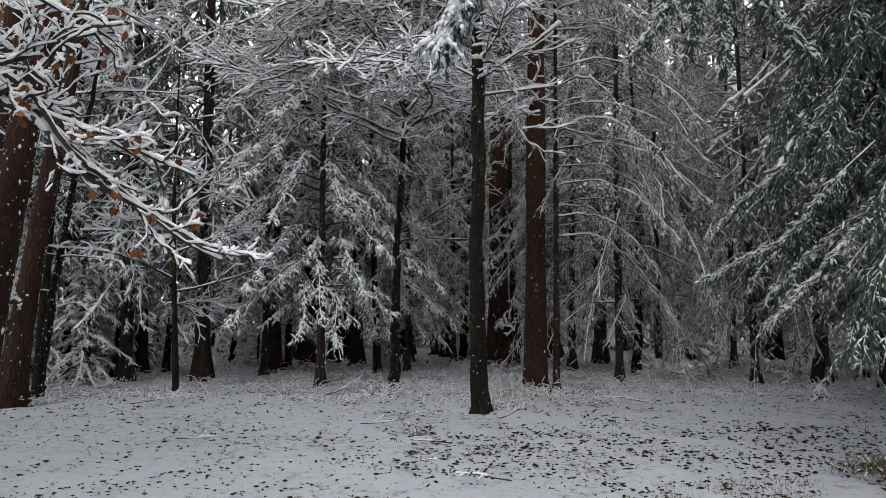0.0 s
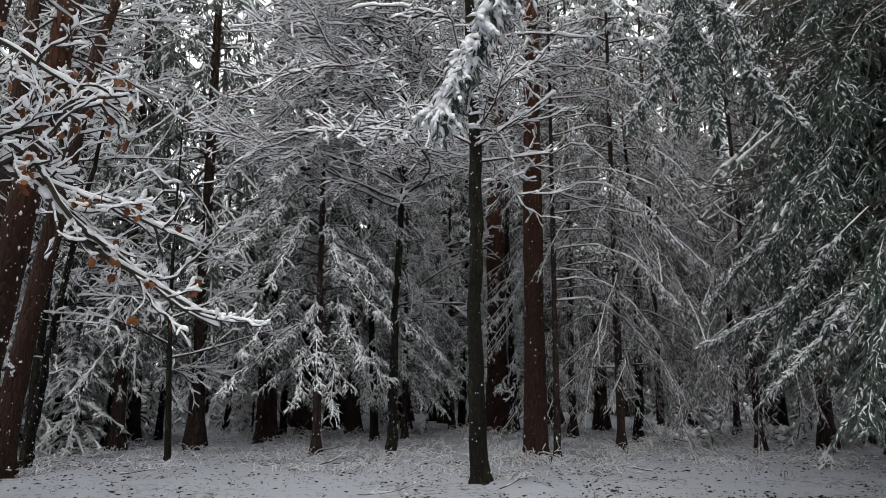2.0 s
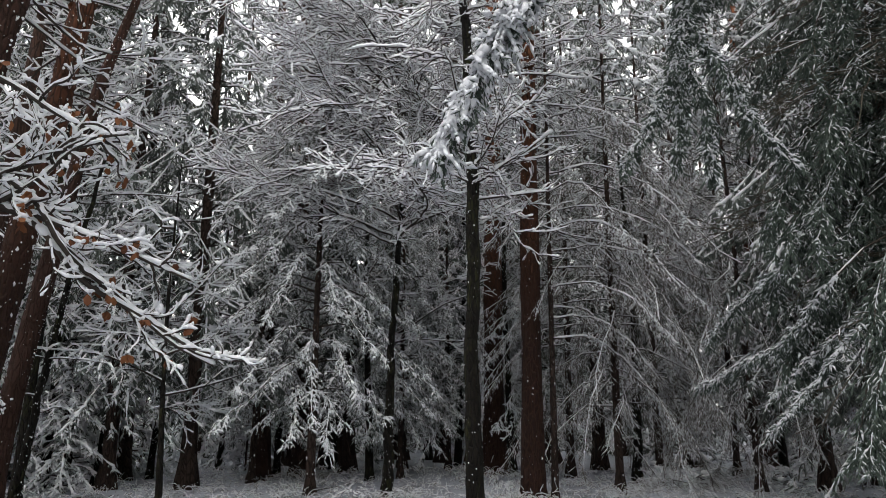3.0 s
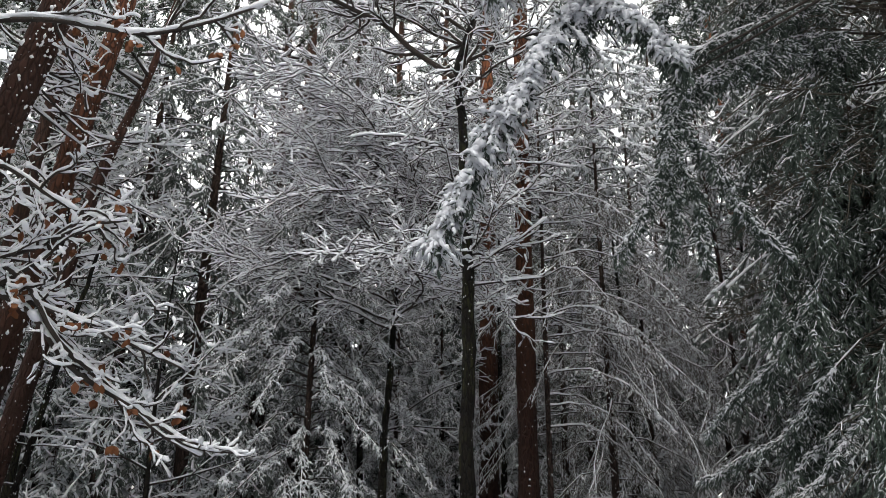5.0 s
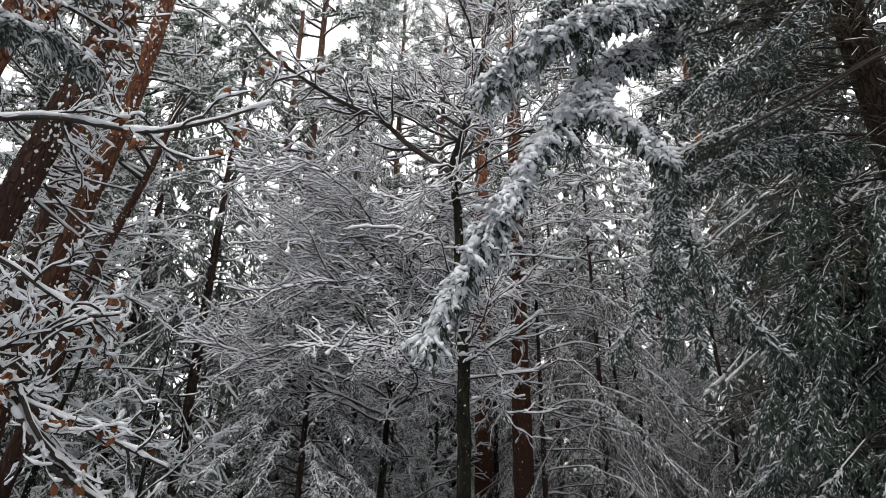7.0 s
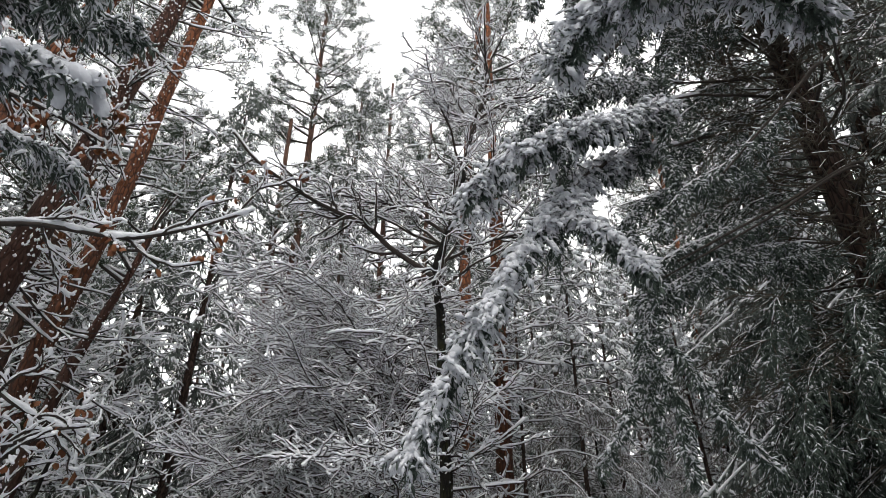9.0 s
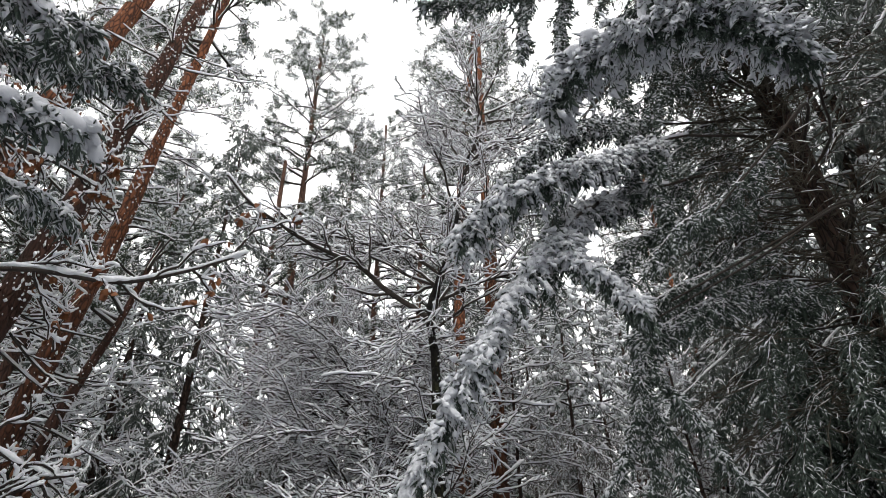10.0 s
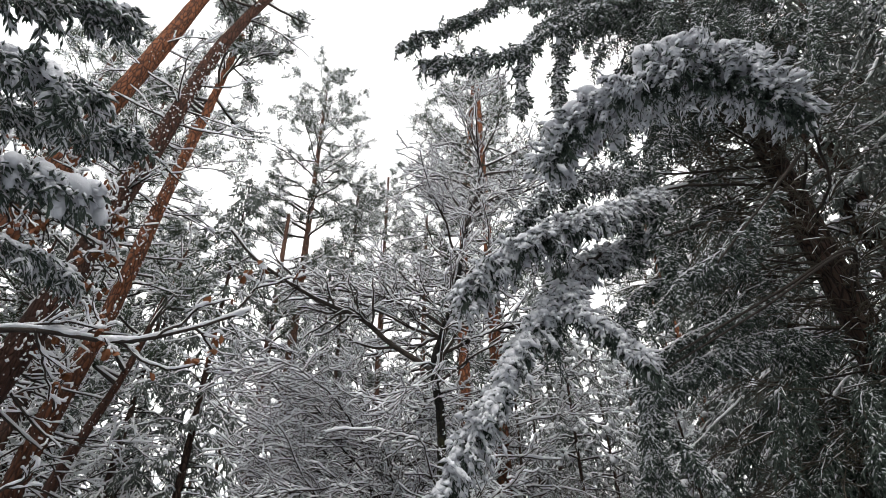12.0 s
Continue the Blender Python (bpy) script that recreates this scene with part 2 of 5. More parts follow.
def bark_snow(rng, path, r, count, low=0.0, high=1.0, size=0.02):
    """Flecks of snow that stick to a trunk."""
    soup = Soup()
    f = rng.uniform(low, high, count) * (len(path) - 1)
    i = np.clip(f.astype(int), 0, len(path) - 2)
    u = (f - i)[:, None]
    c, rr = path[i] * (1 - u) + path[i + 1] * u, r[i] * (1 - u[:, 0]) + r[i + 1] * u[:, 0]
    a = np.where(rng.random(count) < 0.4, rng.choice(rng.uniform(0, 2 * np.pi, 4), count) + rng.normal(0, 0.35, count), rng.uniform(0, 2 * np.pi, count))
    p = c + np.stack([np.cos(a), np.sin(a), 0 * a], 1) * rr[:, None]
    lumps(soup, rng, p, size * rng.lognormal(0.1, 0.5, count), 1.4, CHIP, 0.3)
    return soup


# ---- trees ----
def grow(rng, out, p, d, length, r, level, spec):
    """A bough that wanders, sags and bears smaller ones; segments go to out."""
    kids, wander, sag, seg, share = spec
    n = max(2, round(length / seg[level]))
    step = length / n
    bend = 0.55 / n * (level > 0)
    cx, cy, cz = rng.gauss(0, bend), rng.gauss(0, bend), rng.gauss(bend * 0.5, bend)
    for i in range(n):
        f = i / n
        d = Vector((d.x + cx + rng.gauss(0, wander), d.y + cy + rng.gauss(0, wander), d.z + cz + rng.gauss(0, wander * 0.7) - sag[level] * (0.3 + f) * step))
        d.normalize()
        q = p + d * step
        r0, r1 = r * (1 - 0.72 * f), r * (1 - 0.72 * (f + 1 / n))
        out.append((p.x, p.y, p.z, q.x, q.y, q.z, r0, r1, level, i == n - 1))
        if level < len(kids) and (i > 0 or level > 0):
            want = kids[level] / n
            for _ in range(int(want) + (rng.random() < want % 1)):
                side = d.cross(Vector((0, 0, 1)))
                if side.length < 0.05:
                    side = Vector((1, 0, 0))
                side.normalize()
                side = side * rng.choice((-1, 1)) + Vector((0, 0, rng.gauss(0.1, 0.35)))
                side.normalize()
                c = (d * rng.uniform(0.7, 1.1) + side * rng.uniform(0.35, 0.85)).normalized()
                grow(rng, out, p.lerp(q, rng.random()), c, length * share * rng.uniform(0.6, 1.25) * (1 - 0.45 * f), max(r0 * 0.55, 0.003), level + 1, spec)
        p = q


def segments(out):
    a = np.array(out, float)
    return a[:, 0:3], a[:, 3:6], a[:, 6], a[:, 7], a[:, 8], a[:, 9] > 0.5


def sprig(rng, p, d, length, r, levels):
    """Crooked boughs that bear crooked twigs, order by order. levels: segment, wander, sag, twigs to a metre, their least and most length, rise of their tips."""
    out = []
    p, d, length, r = np.atleast_2d(p).astype(float), unit(np.atleast_2d(d).astype(float)), np.atleast_1d(length).astype(float), np.atleast_1d(r).astype(float)
    for lv, (seg, wander, sag, kids, least, most, rise) in enumerate(levels):
        n = max(2, int(round(length.mean() / seg)))
        step = (length / n)[:, None]
        pts, ways = [p], []
        for i in range(n):
            d = unit(d + rng.normal(0, wander, d.shape) * np.array([1, 1, 0.8]) - UP * (sag * (0.3 + i / n) - rise * (i / n) ** 2) * step)
            q = pts[-1] + d * step
            out.append((pts[-1], q, r * (1 - 0.72 * i / n), r * (1 - 0.72 * (i + 1) / n), np.full(len(p), lv), np.full(len(p), i == n - 1)))
            pts.append(q), ways.append(d)
        if lv == len(levels) - 1 or not kids:
            break
        j = np.repeat(np.arange(len(length)), rng.poisson(kids * length))
        f = rng.uniform(0.12, 1.0, len(j)) * (n - 0.001)
        i = f.astype(int)
        u = (f - i)[:, None]
        pts, ways = np.stack(pts), np.stack(ways)
        way = ways[i, j]
        _, side, top = axes(way)
        a = rng.normal(0, 0.45, (len(j), 1)) + np.where(rng.random((len(j), 1)) < 0.5, 0, np.pi)
        length = rng.uniform(least, most, len(j)) * (1.1 - 0.5 * f / n)
        r = np.maximum(r[j] * (1 - 0.7 * f / n) * 0.55, 0.003)
        p = pts[i, j] * (1 - u) + pts[i + 1, j] * u
        d = unit(way * rng.uniform(0.5, 1.1, (len(j), 1)) + (side * np.cos(a) + top * np.sin(a)) * rng.uniform(0.5, 1.0, (len(j), 1)))
    p0, p1, r0, r1, lv, end = [np.concatenate([o[k] for o in out]) for k in range(6)]
    return p0, p1, r0, r1, lv, end


def twigs(rng, anchor, d, length, steps, sag, r, wobble=0.10):
    """Short drooping twigs in a few segments each: p0, p1, r0, r1."""
    p, res = anchor, []
    step = (length / steps)[:, None]
    d = unit(d)
    for i in range(steps):
        d = unit(d - UP * (sag * (i > 0)) + rng.normal(0, wobble, d.shape))
        q = p + d * step
        res.append((p, q, r * (1 - 0.25 * i / steps), r * (1 - 0.25 * (i + 1) / steps) * (0.45 if i == steps - 1 else 1)))
        p = q
    return [np.concatenate([x[k] for x in res]) for k in range(4)]


def spruce_bough(rng, spine, soups, gap, twig, hang, needle_r, snow, side_twigs=0, fray=3, radius=0.02, cover=0.9, steps=2, lump=0.0, needle_len=0.03, tips=None, bare=0.0, spread=1.0, start=0.12, wobble=0.10, sides=3, lump_share=0.33, spine_snow=1.2, narrow=0.5):
    """A bough with twigs hanging on both sides. soups: wood, needles, snow. bare: share of twigs that hang free of snow."""
    wood, green, white = soups
    k = len(spine)
    prisms(wood, spine[:-1], spine[1:], np.linspace(radius, radius * 0.3, k)[:-1], np.linspace(radius, radius * 0.3, k)[1:], 4)
    length = np.linalg.norm(np.diff(spine, axis=0), axis=1).sum()
    n = max(3, int(length / gap)) * 2
    f = rng.uniform(start, 1.0, n)
    x = f * (k - 1.001)
    i = x.astype(int)
    u = (x - i)[:, None]
    anchor = spine[i] * (1 - u) + spine[i + 1] * u
    d, s, _ = axes(spine[i + 1] - spine[i])
    side = s * rng.choice((-1.0, 1.0), (n, 1))
    free = rng.random(n) < bare
    down = np.where(free, 2.2, 1.0)[:, None]
    way = side * rng.uniform(0.2, 1.0, (n, 1)) * spread + d * rng.uniform(0.2, 1.0, (n, 1)) - UP * rng.uniform(0.2, 1.3, (n, 1)) * hang * down
    ln = twig * rng.uniform(0.45, 1.3, n) * (1 - narrow * f) * np.minimum(1, 0.3 + f * 3)
    p0, p1, r0, r1 = twigs(rng, anchor, way, ln, steps, (0.35 * hang + 0.1) * 3 / max(3, steps), np.full(n, needle_r), wobble)
    free = np.tile(free, steps)
    if side_twigs:
        m = len(p0)
        pick = rng.integers(0, m, int(m * side_twigs))
        v = rng.random((len(pick), 1))
        a2 = p0[pick] * (1 - v) + p1[pick] * v
        dd, ss, uu = axes(p1[pick] - p0[pick])
        a = rng.uniform(0, 2 * np.pi, (len(pick), 1))
        w2 = dd * 0.7 + (ss * np.cos(a) + uu * np.sin(a) * 0.5) * 0.8 - UP * hang * 0.3
        g = twigs(rng, a2, w2, twig * rng.uniform(0.12, 0.36, len(pick)), 1, 0, np.full(len(pick), needle_r * 0.85))
        p0, p1, r0, r1 = [np.concatenate(z) for z in zip((p0, p1, r0, r1), g)]
        free = np.concatenate([free, free[pick]])
    tip = spine[-3:]
    p0, p1, free = np.concatenate([p0, tip[:-1]]), np.concatenate([p1, tip[1:]]), np.concatenate([free, [False, False]])
    r0, r1 = np.concatenate([r0, [needle_r] * 2]), np.concatenate([r1, [needle_r, needle_r * 0.4]])
    prisms(green, p0, p1, r0 * (0.55 if fray > 3 else 0.75), r1 * (0.55 if fray > 3 else 0.75), 3)
    if fray:
        j = np.repeat(np.arange(len(p0)), fray)
        v = rng.random((len(j), 1))
        dd, ss, uu = axes(p1[j] - p0[j])
        a = rng.uniform(0, 2 * np.pi, (len(j), 1))
        needles(green, rng, p0[j] * (1 - v) + p1[j] * v, dd * 1.0 + np.cos(a) * ss + np.sin(a) * uu, needle_len * rng.uniform(0.7, 1.3, len(j)), needle_len * (0.16 if fray > 3 else 0.22))
    q0, q1 = p0[~free], p1[~free]
    snow_on(white, rng, q0, q1, r0[~free] * 0.6, r1[~free] * 0.6, snow * rng.uniform(0.4, 1.3, len(q0)), sides, tips, 0.3, cover, clumps=True)
    snow_on(white, rng, spine[:-1], spine[1:], radius * 0.6, radius * 0.6, snow * spine_snow, max(4, sides), None, 0.25, 1.0)
    if lump and len(q0):
        flat = np.abs(unit(q1 - q0)[:, 2]) < 0.85
        j = np.nonzero(flat & (rng.random(len(q0)) < lump_share))[0]
        lumps(white, rng, (q0[j] + q1[j]) / 2 + UP * (needle_r * 0.5 + lump * 0.2), lump * rng.lognormal(-0.2, 0.35, len(j)), 0.7, BALL0, 0.10, q1[j] - q0[j], rng.uniform(1.0, 2.2, (len(j), 1, 1)))


def drape(rng, spine, soups, branch=0.45, gap=0.05, hang=1.0, finger=0.11, fgap=0.03, r=0.010, snow=0.008, radius=0.02, start=0.1, fray=3, dust=0.6, narrow=0.5, spread=1.0, steps=4, spine_snow=1.0, pad=0.0, needle=0.018, sides=4, wobble=0.15):
    """A spruce bough: branchlets hang from both its sides and bear needle-covered fingers with snow on top. soups: wood, needles, snow."""
    wood, green, white = soups
    k = len(spine)
    rad = np.linspace(radius, radius * 0.3, k)
    prisms(wood, spine[:-1], spine[1:], rad[:-1], rad[1:], 5)
    length = np.linalg.norm(np.diff(spine, axis=0), axis=1).sum()
    n = max(4, int(length / gap)) * 2

    def along(f):
        x = f * (k - 1.001)
        i = x.astype(int)
        u = (x - i)[:, None]
        return spine[i] * (1 - u) + spine[i + 1] * u, spine[i + 1] - spine[i]

    f = np.concatenate([rng.uniform(start, 1.0, n), np.full(3, 0.97)])
    n += 3
    anchor, d = along(f)
    d, side, _ = axes(d)
    side = side * rng.choice((-1.0, 1.0), (n, 1))
    way = side * rng.uniform(0.15, 1.0, (n, 1)) * spread + d * rng.uniform(0.3, 1.0, (n, 1)) - UP * rng.uniform(0.3, 1.2, (n, 1)) * hang
    ln = branch * rng.uniform(0.45, 1.25, n) * (1 - narrow * f)
    p0, p1, r0, r1 = twigs(rng, anchor, way, ln, steps, 0.25 * hang + 0.05, np.full(n, r * 0.8), wobble)
    prisms(green, p0, p1, r0, r1, 3)
    j = np.repeat(np.arange(len(p0)), rng.poisson(np.linalg.norm(p1 - p0, axis=1) / fgap))
    v = rng.random((len(j), 1))
    dd, ss, uu = axes(p1[j] - p0[j])
    a = rng.normal(0, 0.5, (len(j), 1)) + np.where(rng.random((len(j), 1)) < 0.5, 0, np.pi)
    w = unit(dd * 0.75 + (ss * np.cos(a) + uu * np.sin(a)) * rng.uniform(0.3, 1.0, (len(j), 1)) - UP * 0.25 * hang + rng.normal(0, wobble, (len(j), 3)))
    q0 = p0[j] * (1 - v) + p1[j] * v
    lf = finger * rng.uniform(0.5, 1.25, len(j))
    q1 = q0 + w * lf[:, None]
    fr = r * rng.uniform(0.8, 1.2, len(j))
    spindles(green, rng, q0, q1, fr, np.zeros(len(j)), sides, 1.0)
    if fray:
        i = np.repeat(np.arange(len(j)), fray)
        t = rng.random((len(i), 1))
        _, s2, u2 = axes(w[i])
        b = rng.uniform(0, 2 * np.pi, (len(i), 1))
        needles(green, rng, q0[i] * (1 - t) + q1[i] * t, w[i] + np.cos(b) * s2 + np.sin(b) * u2, fr[i] * 0.6 + needle * rng.uniform(0.6, 1.2, len(i)), needle * 0.2)
    for a0, a1, rr in ((p0, p1, r0), (q0, q1, fr)):
        run = a1 - a0
        level = np.hypot(run[:, 0], run[:, 1]) / np.maximum(np.linalg.norm(run, axis=1), 1e-9)
        keep = rng.random(len(a0)) < dust * np.clip(level * 1.5 + 0.1, 0, 1)
        depth = snow * rng.lognormal(-0.1, 0.3, keep.sum()) * (0.45 + 0.55 * level[keep])
        spindles(white, rng, a0[keep], a1[keep], depth, rr[keep] * 0.55 + depth * 0.45, sides, 0.8)
    if spine_snow:
        o = int(start * 0.9 * (k - 1))
        snow_on(white, rng, spine[o:-1], spine[o + 1:], rad[o:-1] * 0.6, rad[o + 1:] * 0.6, snow * spine_snow, 5, None, 0.25, 1.0)
    if pad:
        m = int(length * (1 - start) / 0.0042)
        i = rng.integers(0, int(n * max(1, steps - 1)), m)
        u = rng.random((m, 1))
        c, d = p0[i] * (1 - u) + p1[i] * u, p1[i] - p0[i]
        _, _, top = axes(d)
        size = pad * rng.lognormal(-0.30, 0.35, m)
        lumps(white, rng, c + (top * 0.5 + UP * 0.5) * (size * 0.35)[:, None], size, 0.72, BALL1, 0.05, d, rng.uniform(1.1, 2.1, (m, 1, 1)))
        m = int(length * (1 - start) / 0.03)
        c, d = along(rng.uniform(start, 1, m))
        lumps(white, rng, c + UP * radius, pad * rng.lognormal(-0.1, 0.25, m), 0.75, BALL1, 0.05, d, rng.uniform(1.2, 2.2, (m, 1, 1)))


def thing(name, label, category, group="", at=(0, 0, 0), kind=""):
    ob = new(name)
    ob.location = at
    ob.empty_display_size = 0.3
    return tagged(ob, label, category, group, kind)


def spruce(name, label, seed, height, radius, low, reach, gap=0.09, whorl=0.5, droop=0.5, snow=0.022, needle_r=0.022, hang=0.9, dead=0.0, twig=0.42,
           group="spruces", fray=2, side_twigs=0.0, ring=5, flecks=120, sides=12, steps=2, bare=0.2, lump=0.0, spine_snow=1.2, knots=6):
    """A spruce: trunk, boughs in whorls from height low up, hanging twigs, snow on top of them."""
    rng = np.random.default_rng(seed)
    tree = thing(name, label, "spruce tree", group)
    lean = rng.normal(0, 0.012, 2) * height
    path = curve([(0, 0, -0.15), (lean[0] * 0.3, lean[1] * 0.3, height * 0.4), (lean[0], lean[1], height)], 26)
    soup, r = trunk_soup(rng, path, radius, sides, 0.3, 0.93)
    part("trunk", soup, SPRUCE_BARK, tree)
    wood, green, white, grey = Soup(), Soup(), Soup(), Soup()
    z = low
    while z < height - 0.4:
        f = (z - low) / (height - low)
        for a in rng.uniform(0, 2 * np.pi) + np.arange(ring) * 2 * np.pi / ring + rng.normal(0, 0.25, ring):
            ln = reach * (1 - f) ** 0.75 * rng.uniform(0.55, 1.2) * min(1, 0.55 + f * 3) + 0.25
            out = np.array([math.cos(a), math.sin(a), 0])
            c = path[min(25, int(z / height * 25))]
            o = np.array([c[0], c[1], z + rng.uniform(-0.2, 0.2)])
            dr = droop * rng.uniform(0.6, 1.4) * (1 - f * 0.8)
            turn = np.array([-out[1], out[0], 0]) * rng.normal(0, 0.15) * ln
            spine = curve([o, o + out * ln * 0.35 + UP * ln * (0.10 - dr * 0.2), o + out * ln * 0.75 + turn - UP * ln * dr * 0.65, o + out * ln * 0.95 + turn * 1.6 - UP * ln * dr * 1.15], knots)
            spine[1:-1] += rng.normal(0, 0.02, (knots - 2, 3)) * ln
            if f < dead:
                spruce_bough(rng, spine, (wood, grey, white), gap * 1.3, twig * 1.1, hang, 0.006, snow * 0.5, side_twigs + 0.8, 0, 0.012, 0.75, steps)
            else:
                spruce_bough(rng, spine, (wood, green, white), gap, twig * (0.7 + 0.3 * (1 - f)), hang, needle_r, snow, side_twigs, fray, 0.012 + 0.004 * ln, 0.85 if not lump else 0.8, steps, lump, 0.05, bare=bare, lump_share=0.45, spine_snow=spine_snow, wobble=0.22)
        z += whorl * rng.uniform(0.75, 1.25)
    part("branch_wood", wood, TWIG, tree, kind="stuff")
    if green.n:
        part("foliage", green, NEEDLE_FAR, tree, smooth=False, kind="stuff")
    if grey.n:
        part("dead_wood", grey, DEAD_TWIG, tree, kind="stuff")
    part("snow", white, SNOW, tree, "loose snow lying on the boughs", kind="stuff")
    if flecks:
        part("bark_snow", bark_snow(rng, path, r, flecks, 0.0, 0.5, 0.012), SNOW, tree, kind="stuff")
    return tree


def fir(name, label, seed, height, radius, low, reach, whorl=0.5, ring=6, droop=0.6, group="spruces", flecks=120, sides=12, bough=None):
    """A near spruce whose boughs carry hanging sprays under snow."""
    rng = np.random.default_rng(seed)
    tree = thing(name, label, "spruce tree", group)
    lean = rng.normal(0, 0.012, 2) * height
    path = curve([(0, 0, -0.15), (lean[0] * 0.3, lean[1] * 0.3, height * 0.4), (lean[0], lean[1], height)], 26)
    soup, r = trunk_soup(rng, path, radius, sides, 0.3, 0.93)
    part("trunk", soup, SPRUCE_BARK, tree)
    wood, green, white = Soup(), Soup(), Soup()
    z = low
    while z < height - 0.3:
        f = (z - low) / (height - low)
        for a in rng.uniform(0, 2 * np.pi) + np.arange(ring) * 2 * np.pi / ring + rng.normal(0, 0.3, ring):
            ln = reach * (1 - f) ** 0.8 * rng.uniform(0.5, 1.2) * min(1, 0.6 + f * 3) + 0.2
            out, c = np.array([math.cos(a), math.sin(a), 0]), path[min(25, int(z / height * 25))]
            o = np.array([c[0], c[1], z + rng.uniform(-0.2, 0.2)])
            dr = droop * rng.uniform(0.6, 1.4) * (1 - f * 0.6)
            turn = np.array([-out[1], out[0], 0]) * rng.normal(0, 0.18) * ln
            spine = curve([o, o + out * ln * 0.3 + UP * ln * 0.04, o + out * ln * 0.72 + turn - UP * ln * dr * 0.55, o + out * ln + turn * 1.6 - UP * ln * dr * 0.95], 8)
            spine[1:-1] += rng.normal(0, 0.012, (6, 3)) * ln
            drape(rng, spine, (wood, green, white), radius=0.010 + 0.004 * ln, start=0.18, fray=0, **bough)
        z += whorl * rng.uniform(0.75, 1.25)
    part("branch_wood", wood, TWIG, tree, kind="stuff")
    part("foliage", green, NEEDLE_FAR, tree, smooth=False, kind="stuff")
    part("snow", white, SNOW, tree, "loose snow lying on the boughs", kind="stuff")
    if flecks:
        part("bark_snow", bark_snow(rng, path, r, flecks, 0.0, 0.5, 0.012), SNOW, tree, kind="stuff")
    return tree


def pine(name, label, seed, path_points, radius, crown_from, reach, limbs=34, tuft=26, group="pines", flecks=700, fleck_size=0.006, taper=0.7, stubs=10, stub_len=1.0, bark=None):
    """A pine: tall bare trunk along a path, limbs with needle tufts near its top, snow on them."""
    rng = np.random.default_rng(seed)
    base = np.array(path_points[0], float)
    tree = thing(name, label, "pine tree", group, base)
    path = curve(np.array(path_points, float) - base, 90)
    path[0, 2] -= 0.15
    height = path[-1, 2]
    soup, r = trunk_soup(rng, path, radius, 18, 0.28, taper)
    part("trunk", soup, bark or PINE_BARK, tree)
    if flecks:
        part("bark_snow", bark_snow(rng, path, r, flecks, 0.0, 0.75, fleck_size), SNOW, tree, kind="stuff")
    gen, out = random.Random(seed), []
    for i in range(limbs):
        f = crown_from + (1 - crown_from) * (i + rng.random()) / limbs
        c = path[min(89, int(f * 89))]
        a = rng.uniform(0, 2 * np.pi)
        g = (f - crown_from) / (1 - crown_from)
        ln = reach * (0.45 + 1.2 * g * (1 - g) * 2.0) * rng.uniform(0.6, 1.15)
        grow(gen, out, Vector(c), Vector((math.cos(a), math.sin(a), 0.15 + 0.7 * g)).normalized(), ln, 0.045 * (1.2 - g), 0, ((6, 3), 0.16, (0.05, -0.1, -0.2), (0.4, 0.3, 0.25), 0.42))
    for i in range(stubs):
        c = path[min(89, int(rng.uniform(0.3, crown_from) * 89))]
        a = rng.uniform(0, 2 * np.pi)
        grow(gen, out, Vector(c), Vector((math.cos(a), math.sin(a), rng.uniform(-0.3, 0.3))).normalized(), rng.uniform(0.5, 1.9) * stub_len, 0.02, 1, ((0, 4, 2), 0.14, (0.2, 0.2, 0.2, 0.2), (0.25, 0.22, 0.15, 0.12), 0.4))
    p0, p1, r0, r1, lv, end = segments(out)
    wood, green, white = Soup(), Soup(), Soup()
    prisms(wood, p0, p1, r0, r1, 3)
    snow_on(white, rng, p0, p1, r0, r1, 0.02 + r0 * 0.4, 3, None, 0.3, 0.85)
    high = p0[:, 2] > height * crown_from
    sel = np.nonzero((lv >= 1) & high & (end | (rng.random(len(lv)) < 0.45)))[0]
    j = np.repeat(sel, tuft)
    d = unit(p1[j] - p0[j]) * 0.4 + rng.normal(0, 0.6, (len(j), 3)) + UP * 0.15
    v = rng.random((len(j), 1))
    needles(green, rng, p0[j] * (1 - v) + p1[j] * v + rng.normal(0, 0.06, (len(j), 3)), d, rng.uniform(0.08, 0.16, len(j)), 0.024)
    s = np.repeat(sel, 2)
    c = p1[s] + rng.normal(0, 0.08, (len(s), 3)) + UP * 0.04
    w = rng.normal(0, 0.05, (len(s), 3)) * np.array([1, 1, 0.4])
    spindles(white, rng, c - w, c + w, rng.uniform(0.018, 0.040, len(s)), np.zeros(len(s)), 4)
    part("limb_wood", wood, TWIG, tree, kind="stuff")
    part("crown", green, PINE_NEEDLE, tree, smooth=False, kind="stuff")
    part("snow", white, SNOW, tree, "clumps of snow on limbs and needle tufts", kind="stuff")
    return tree

# ---- ground: one snow-covered sheet to the horizon ----
def swell(x, y):
    """Height of the ground: a level clearing, low humps under the trees, a slow rise into the wood."""
    return 0.05 * np.sin(x * 0.55 + 1.0) * np.sin(y * 0.43) * np.clip((y - 4) / 8, 0, 1) + 0.006 * np.clip(y - 17, 0, 40)


def ground_height(x, y):
    return float(swell(np.array(x, float), np.array(y, float)))


def axis_steps(a, b, fine, far):
    mid = np.arange(a, b, fine)
    g = np.geomspace(0.5, far, 26)
    return np.concatenate([a - g[::-1], mid, mid[-1] + g])


